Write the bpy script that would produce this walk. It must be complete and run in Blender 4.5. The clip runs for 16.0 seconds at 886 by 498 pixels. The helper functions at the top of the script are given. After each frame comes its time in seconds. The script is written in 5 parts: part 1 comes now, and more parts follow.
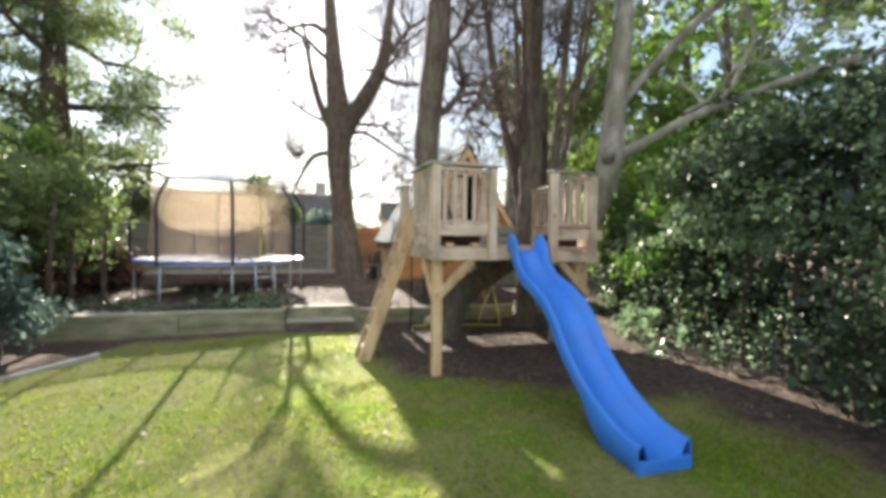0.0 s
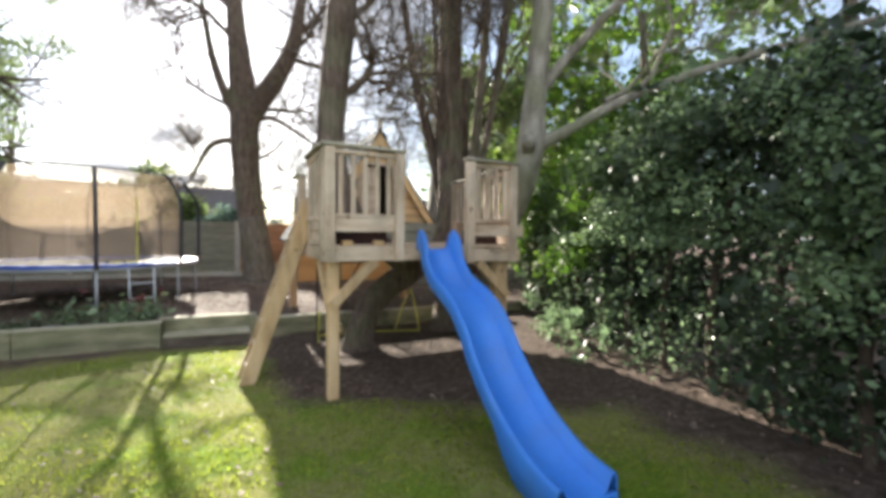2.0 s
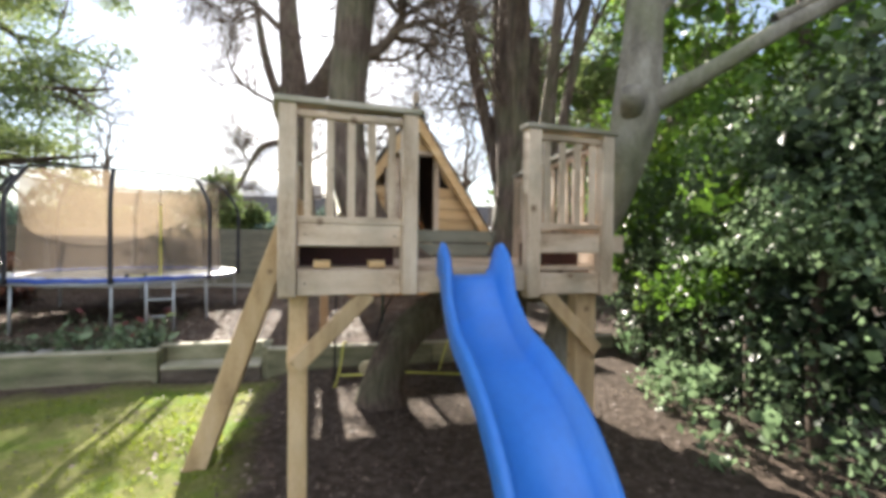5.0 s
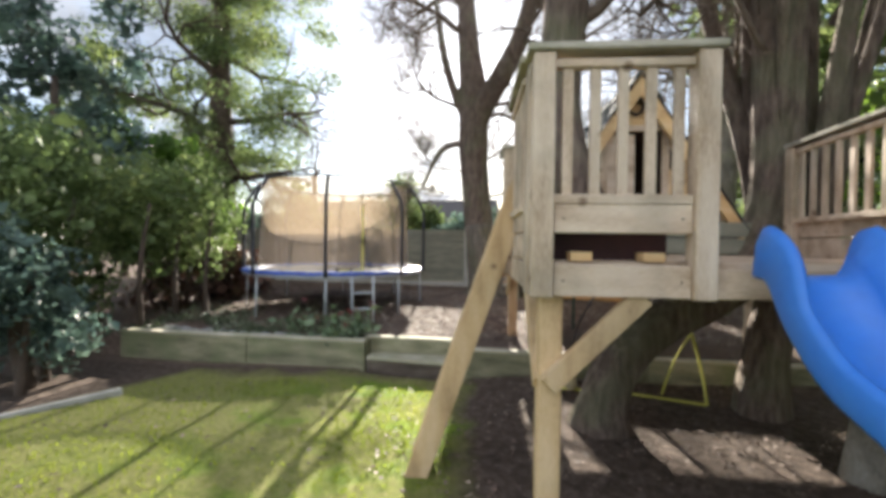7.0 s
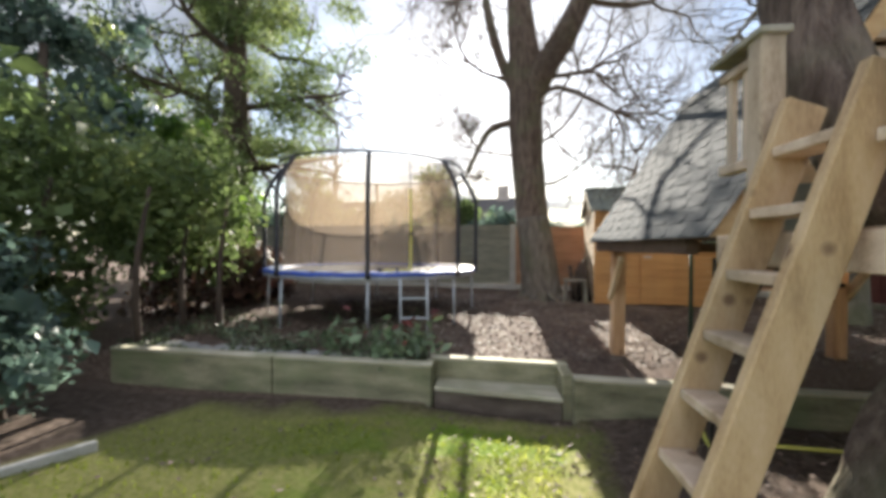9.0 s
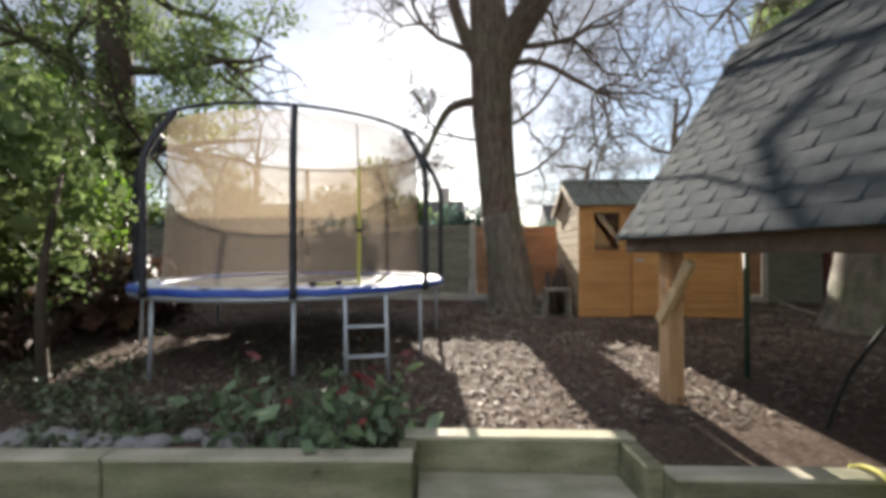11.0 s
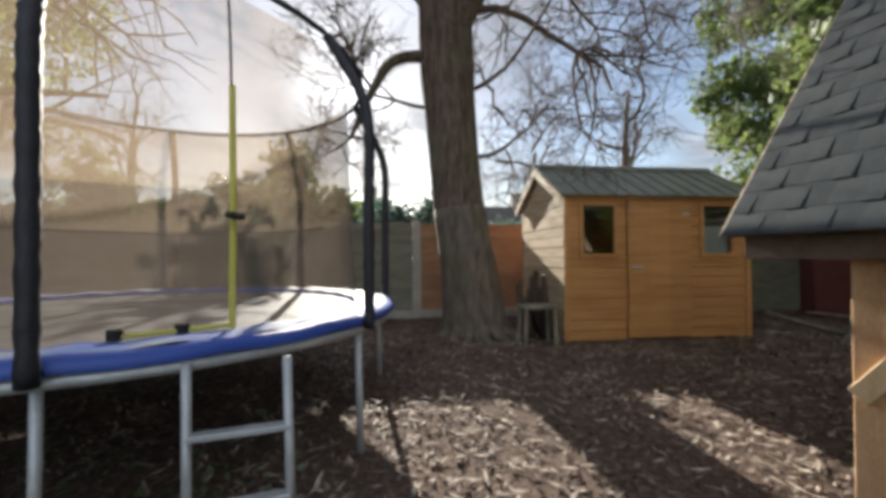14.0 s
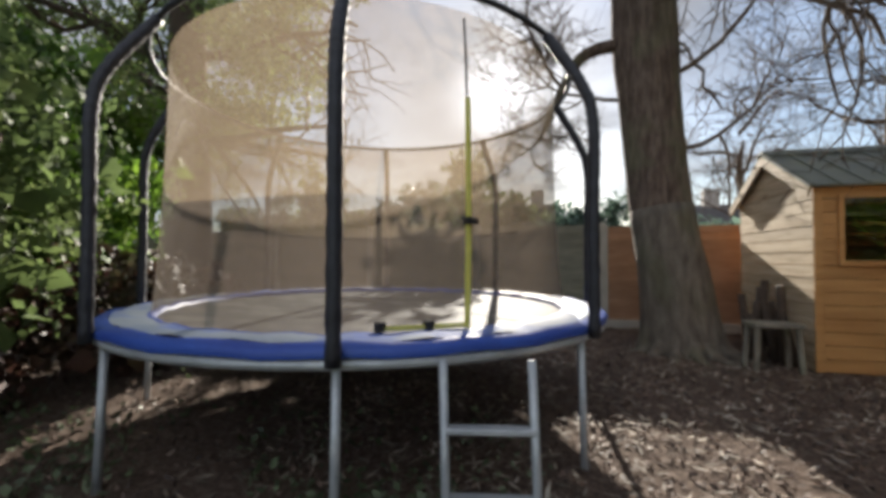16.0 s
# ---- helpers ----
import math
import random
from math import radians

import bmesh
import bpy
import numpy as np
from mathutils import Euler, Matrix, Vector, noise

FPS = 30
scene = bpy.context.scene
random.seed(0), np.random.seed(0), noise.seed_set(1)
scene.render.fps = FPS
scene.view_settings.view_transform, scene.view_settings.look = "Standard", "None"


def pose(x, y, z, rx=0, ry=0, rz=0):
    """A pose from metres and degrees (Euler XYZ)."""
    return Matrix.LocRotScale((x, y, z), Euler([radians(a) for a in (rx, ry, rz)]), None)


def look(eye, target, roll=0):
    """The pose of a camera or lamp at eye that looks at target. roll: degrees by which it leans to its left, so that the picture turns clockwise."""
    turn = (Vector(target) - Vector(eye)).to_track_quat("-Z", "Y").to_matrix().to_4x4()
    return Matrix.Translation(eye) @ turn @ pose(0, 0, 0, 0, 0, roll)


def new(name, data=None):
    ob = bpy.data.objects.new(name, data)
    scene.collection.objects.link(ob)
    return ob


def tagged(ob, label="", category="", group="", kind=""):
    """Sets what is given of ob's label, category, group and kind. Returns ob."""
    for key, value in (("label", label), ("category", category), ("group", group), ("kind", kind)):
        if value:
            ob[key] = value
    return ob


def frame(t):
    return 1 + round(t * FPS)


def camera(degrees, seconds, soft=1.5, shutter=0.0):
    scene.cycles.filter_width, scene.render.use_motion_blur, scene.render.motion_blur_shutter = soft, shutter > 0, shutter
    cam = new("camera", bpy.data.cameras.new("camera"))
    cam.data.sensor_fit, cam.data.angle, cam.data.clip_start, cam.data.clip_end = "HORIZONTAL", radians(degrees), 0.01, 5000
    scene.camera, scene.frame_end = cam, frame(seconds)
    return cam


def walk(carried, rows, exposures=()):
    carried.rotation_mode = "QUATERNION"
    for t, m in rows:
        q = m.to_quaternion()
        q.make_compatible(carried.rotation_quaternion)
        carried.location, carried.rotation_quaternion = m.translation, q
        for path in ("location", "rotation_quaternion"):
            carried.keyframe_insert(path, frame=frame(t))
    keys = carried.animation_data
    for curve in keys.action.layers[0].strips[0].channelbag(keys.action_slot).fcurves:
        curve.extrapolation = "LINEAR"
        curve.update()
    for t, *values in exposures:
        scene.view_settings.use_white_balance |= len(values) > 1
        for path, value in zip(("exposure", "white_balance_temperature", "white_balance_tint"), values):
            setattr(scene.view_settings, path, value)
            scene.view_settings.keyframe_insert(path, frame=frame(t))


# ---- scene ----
cam = camera(93.9, 16.0, soft=4.2)
METRES, EYE, TILT, LEAN, TURN = 8.6, 1.5, 0.0, 0.0, 0.0
ROWS = [
    (0.0, 0.0, 0.0, 0.0, 0.02, -1.51, -0.76),
    (0.5, -0.0019, 0.0086, 0.0006, -1.95, -1.53, -0.71),
    (1.0, 0.0006, 0.0248, 0.0002, -5.09, -1.6, -0.67),
    (1.5, 0.0187, 0.046, -0.0004, -7.65, -1.68, -0.52),
    (2.0, 0.0394, 0.0721, -0.0009, -8.97, -1.7, -0.5),
    (2.5, 0.0573, 0.1048, -0.0011, -9.28, -1.7, -0.58),
    (3.0, 0.0765, 0.1389, -0.0013, -8.27, -1.6, -0.56),
    (5.5, 0.0941, 0.2662, 0.007, 6.52, -0.6, -0.8),
    (6.0, 0.077, 0.27, 0.0044, 12.35, -0.58, -0.9),
    (6.5, 0.0534, 0.2829, -0.0011, 18.58, -0.59, -0.88),
    (7.0, 0.0262, 0.2999, -0.0026, 23.16, -0.72, -0.75),
    (7.5, -0.0088, 0.3177, -0.0056, 25.21, -0.71, -0.72),
    (8.0, -0.0432, 0.344, -0.0102, 25.83, -0.68, -0.48),
    (10.5, -0.2015, 0.5257, -0.023, 18.97, 0.35, -0.01),
    (11.0, -0.221, 0.5682, -0.0223, 15.76, 0.4, 0.13),
    (11.5, -0.2378, 0.6092, -0.022, 12.6, 0.45, 0.4),
    (12.0, -0.253, 0.6465, -0.0218, 9.85, 0.52, 0.48),
    (12.5, -0.2638, 0.6799, -0.02, 8.21, 0.43, 0.49),
    (13.0, -0.2763, 0.7151, -0.0213, 7.0, 0.58, 0.37),
    (13.5, -0.2869, 0.7415, -0.02, 5.99, 0.64, 0.47),
    (14.0, -0.2982, 0.7646, -0.0202, 5.38, 0.85, 0.38),
    (14.5, -0.3075, 0.7733, -0.019, 6.58, 1.03, 0.32),
    (15.0, -0.3169, 0.7736, -0.0189, 10.55, 1.17, 0.2),
    (15.5, -0.3257, 0.7691, -0.0195, 17.68, 1.32, -0.01),
    (16.0, -0.3348, 0.7615, -0.0203, 27.45, 1.46, -0.23),
]
walk(cam, [(t, pose(0, 0, EYE, TILT, LEAN, TURN) @ pose(METRES * x, METRES * y, METRES * z, 90 + pitch, roll, yaw)) for t, x, y, z, yaw, pitch, roll in ROWS],
     [(0, 2.16), (1.5, 2.06), (5.5, 2.12), (8, 2.0), (11.0, 1.58), (13.5, 1.36), (16.0, 1.2)])

# ---- light ----
SUN_YAW, SUN_UP = 19.5, 21.6            # the sun stands this far to the left of ahead, this high
sun_way = Vector((-math.sin(radians(SUN_YAW)) * math.cos(radians(SUN_UP)), math.cos(radians(SUN_YAW)) * math.cos(radians(SUN_UP)), math.sin(radians(SUN_UP))))
sun = new("sun", bpy.data.lights.new("sun", "SUN"))
sun.data.energy, sun.data.angle, sun.data.color = 5.0, radians(0.6), (1.0, 0.93, 0.82)
sun.matrix_world = look(sun_way * 50, (0, 0, 0))

world = bpy.data.worlds.new("world")
scene.world = world
world.use_nodes = True
wn, wl = world.node_tree.nodes, world.node_tree.links
wn.clear()


def wmath(op, a, b=None, c=None, clamp=False):
    n = wn.new("ShaderNodeMath")
    n.operation, n.use_clamp = op, clamp
    for i, v in enumerate((a, b, c)):
        if v is None:
            continue
        if isinstance(v, (int, float)):
            n.inputs[i].default_value = v
        else:
            wl.new(v, n.inputs[i])
    return n.outputs[0]


sky = wn.new("ShaderNodeTexSky")
sky.sky_type, sky.sun_disc = "NISHITA", False
sky.sun_elevation, sky.sun_rotation = radians(SUN_UP), radians(-SUN_YAW)
sky.air_density, sky.dust_density, sky.ozone_density = 1.0, 0.6, 2.0
tc = wn.new("ShaderNodeTexCoord")
sep = wn.new("ShaderNodeSeparateXYZ")
wl.new(tc.outputs["Generated"], sep.inputs[0])
up = wmath("ADD", wmath("MAXIMUM", sep.outputs[2], 0.0), 0.12)
flat = wn.new("ShaderNodeCombineXYZ")
wl.new(wmath("DIVIDE", sep.outputs[0], up), flat.inputs[0])
wl.new(wmath("DIVIDE", sep.outputs[1], up), flat.inputs[1])
cn = wn.new("ShaderNodeTexNoise")
cn.inputs["Scale"].default_value, cn.inputs["Detail"].default_value, cn.inputs["Roughness"].default_value, cn.inputs["Distortion"].default_value = 0.9, 7, 0.55, 0.4
wl.new(flat.outputs[0], cn.inputs["Vector"])
cover = wmath("MAXIMUM", wmath("MULTIPLY_ADD", cn.outputs[0], 4.5, -1.8, clamp=True), 0.3)
thick = wn.new("ShaderNodeTexNoise")
thick.inputs["Scale"].default_value, thick.inputs["Detail"].default_value = 1.7, 5
wl.new(flat.outputs[0], thick.inputs["Vector"])
dot = wn.new("ShaderNodeVectorMath")
dot.operation = "DOT_PRODUCT"
wl.new(tc.outputs["Generated"], dot.inputs[0])
dot.inputs[1].default_value = sun_way
near_sun = wmath("MAXIMUM", dot.outputs["Value"], 0.0)
halo = wmath("ADD", wmath("MULTIPLY", wmath("POWER", near_sun, 26.0), 0.75), wmath("MULTIPLY", wmath("POWER", near_sun, 260.0), 5.0))
# clouds away from the sun are front-lit; brightened further as unseen fill for shaded fronts
front_lit = wmath("MULTIPLY_ADD", dot.outputs["Value"], -1.6, 2.4)
cloud_light = wmath("ADD", wmath("MULTIPLY", wmath("MULTIPLY_ADD", thick.outputs[0], -2.2, 1.9), front_lit), halo)
ctint = wn.new("ShaderNodeCombineColor")
wl.new(wmath("MULTIPLY", cloud_light, 0.98), ctint.inputs[0])
wl.new(wmath("MULTIPLY", cloud_light, 1.0), ctint.inputs[1])
wl.new(wmath("MULTIPLY", cloud_light, 1.06), ctint.inputs[2])
bg_sky, bg_cloud, mixw, wout = wn.new("ShaderNodeBackground"), wn.new("ShaderNodeBackground"), wn.new("ShaderNodeMixShader"), wn.new("ShaderNodeOutputWorld")
wl.new(sky.outputs[0], bg_sky.inputs[0])
wl.new(ctint.outputs[0], bg_cloud.inputs[0])
bg_sky.inputs[1].default_value, bg_cloud.inputs[1].default_value = 0.07, 0.215
wl.new(wmath("MAXIMUM", cover, wmath("MULTIPLY", wmath("POWER", near_sun, 30.0), 1.0)), mixw.inputs[0])
wl.new(bg_sky.outputs[0], mixw.inputs[1])
wl.new(bg_cloud.outputs[0], mixw.inputs[2])
wl.new(mixw.outputs[0], wout.inputs[0])


# ---- materials ----
def material(name, stops, scale=4.0, rough=0.8, bump=0.3, stretch=(1, 1, 1), fine=40.0, metal=0.0, translucent=0.0, per_thing=0.0, island=0.0, spread=(0.3, 0.7), spec=0.5, dirt=None, alpha=1.0, knots=False):
    """Principled material: a ramp of colours over noise at two scales. stretch: of the noise. dirt: (colour, scale, amount)."""
    m = bpy.data.materials.new(name)
    m.use_nodes = True
    n, l = m.node_tree.nodes, m.node_tree.links
    b = n["Principled BSDF"]
    b.inputs["Roughness"].default_value, b.inputs["Metallic"].default_value = rough, metal
    b.inputs["Specular IOR Level"].default_value = spec
    co, mp = n.new("ShaderNodeTexCoord"), n.new("ShaderNodeMapping")
    mp.inputs["Scale"].default_value = stretch
    l.new(co.outputs["Object"], mp.inputs["Vector"])
    big, small = n.new("ShaderNodeTexNoise"), n.new("ShaderNodeTexNoise")
    big.inputs["Scale"].default_value, big.inputs["Detail"].default_value = scale, 5
    small.inputs["Scale"].default_value, small.inputs["Detail"].default_value = fine, 4
    l.new(mp.outputs[0], big.inputs["Vector"])
    l.new(mp.outputs[0], small.inputs["Vector"])
    mixf = n.new("ShaderNodeMath")
    mixf.operation = "MULTIPLY_ADD"
    l.new(small.outputs[0], mixf.inputs[0])
    mixf.inputs[1].default_value = 0.35
    sub = n.new("ShaderNodeMath")
    sub.operation = "MULTIPLY_ADD"
    l.new(big.outputs[0], sub.inputs[0])
    sub.inputs[1].default_value, sub.inputs[2].default_value = 0.85, -0.1
    l.new(sub.outputs[0], mixf.inputs[2])
    ramp = n.new("ShaderNodeValToRGB")
    e = ramp.color_ramp.elements
    while len(e) < len(stops):
        e.new(0.5)
    for i, c in enumerate(stops):
        e[i].position = spread[0] + (spread[1] - spread[0]) * i / max(1, len(stops) - 1)
        e[i].color = (*c, 1)
    l.new(mixf.outputs[0], ramp.inputs[0])
    colour = ramp.outputs[0]
    if dirt:
        dn, dr, dm = n.new("ShaderNodeTexNoise"), n.new("ShaderNodeMapRange"), n.new("ShaderNodeMix")
        dn.inputs["Scale"].default_value, dn.inputs["Detail"].default_value = dirt[1], 6
        l.new(co.outputs["Object"], dn.inputs["Vector"])
        dr.inputs[1].default_value, dr.inputs[2].default_value, dr.inputs[4].default_value = 0.48, 0.62, dirt[2]
        l.new(dn.outputs[0], dr.inputs[0])
        dm.data_type = "RGBA"
        l.new(dr.outputs[0], dm.inputs[0])
        l.new(colour, dm.inputs[6])
        dm.inputs[7].default_value = (*dirt[0], 1)
        colour = dm.outputs[2]
    if knots:
        vo, kr, km = n.new("ShaderNodeTexVoronoi"), n.new("ShaderNodeMapRange"), n.new("ShaderNodeMix")
        vo.inputs["Scale"].default_value = 5.5
        l.new(co.outputs["Object"], vo.inputs["Vector"])
        kr.inputs[1].default_value, kr.inputs[2].default_value, kr.inputs[3].default_value, kr.inputs[4].default_value = 0.07, 0.16, 0.85, 0.0
        l.new(vo.outputs["Distance"], kr.inputs[0])
        km.data_type = "RGBA"
        l.new(kr.outputs[0], km.inputs[0])
        l.new(colour, km.inputs[6])
        km.inputs[7].default_value = (0.16, 0.09, 0.05, 1)
        colour = km.outputs[2]
    if per_thing or island:
        hsv, mr = n.new("ShaderNodeHueSaturation"), n.new("ShaderNodeMapRange")
        src = n.new("ShaderNodeNewGeometry").outputs["Random Per Island"] if island else n.new("ShaderNodeObjectInfo").outputs["Random"]
        a = island or per_thing
        l.new(src, mr.inputs[0])
        mr.inputs[3].default_value, mr.inputs[4].default_value = 1 - a, 1 + a
        l.new(mr.outputs[0], hsv.inputs["Value"])
        l.new(colour, hsv.inputs["Color"])
        colour = hsv.outputs[0]
    l.new(colour, b.inputs["Base Color"])
    if bump:
        bp = n.new("ShaderNodeBump")
        bp.inputs["Strength"].default_value, bp.inputs["Distance"].default_value = min(1.0, bump), 0.02 * max(1.0, bump)
        l.new(mixf.outputs[0], bp.inputs["Height"])
        l.new(bp.outputs[0], b.inputs["Normal"])
    out = n["Material Output"]
    if translucent:
        tr, mx = n.new("ShaderNodeBsdfTranslucent"), n.new("ShaderNodeMixShader")
        l.new(colour, tr.inputs[0])
        mx.inputs[0].default_value = translucent
        l.new(b.outputs[0], mx.inputs[1])
        l.new(tr.outputs[0], mx.inputs[2])
        l.new(mx.outputs[0], out.inputs[0])
    if alpha < 1:
        b.inputs["Alpha"].default_value = alpha
    return m


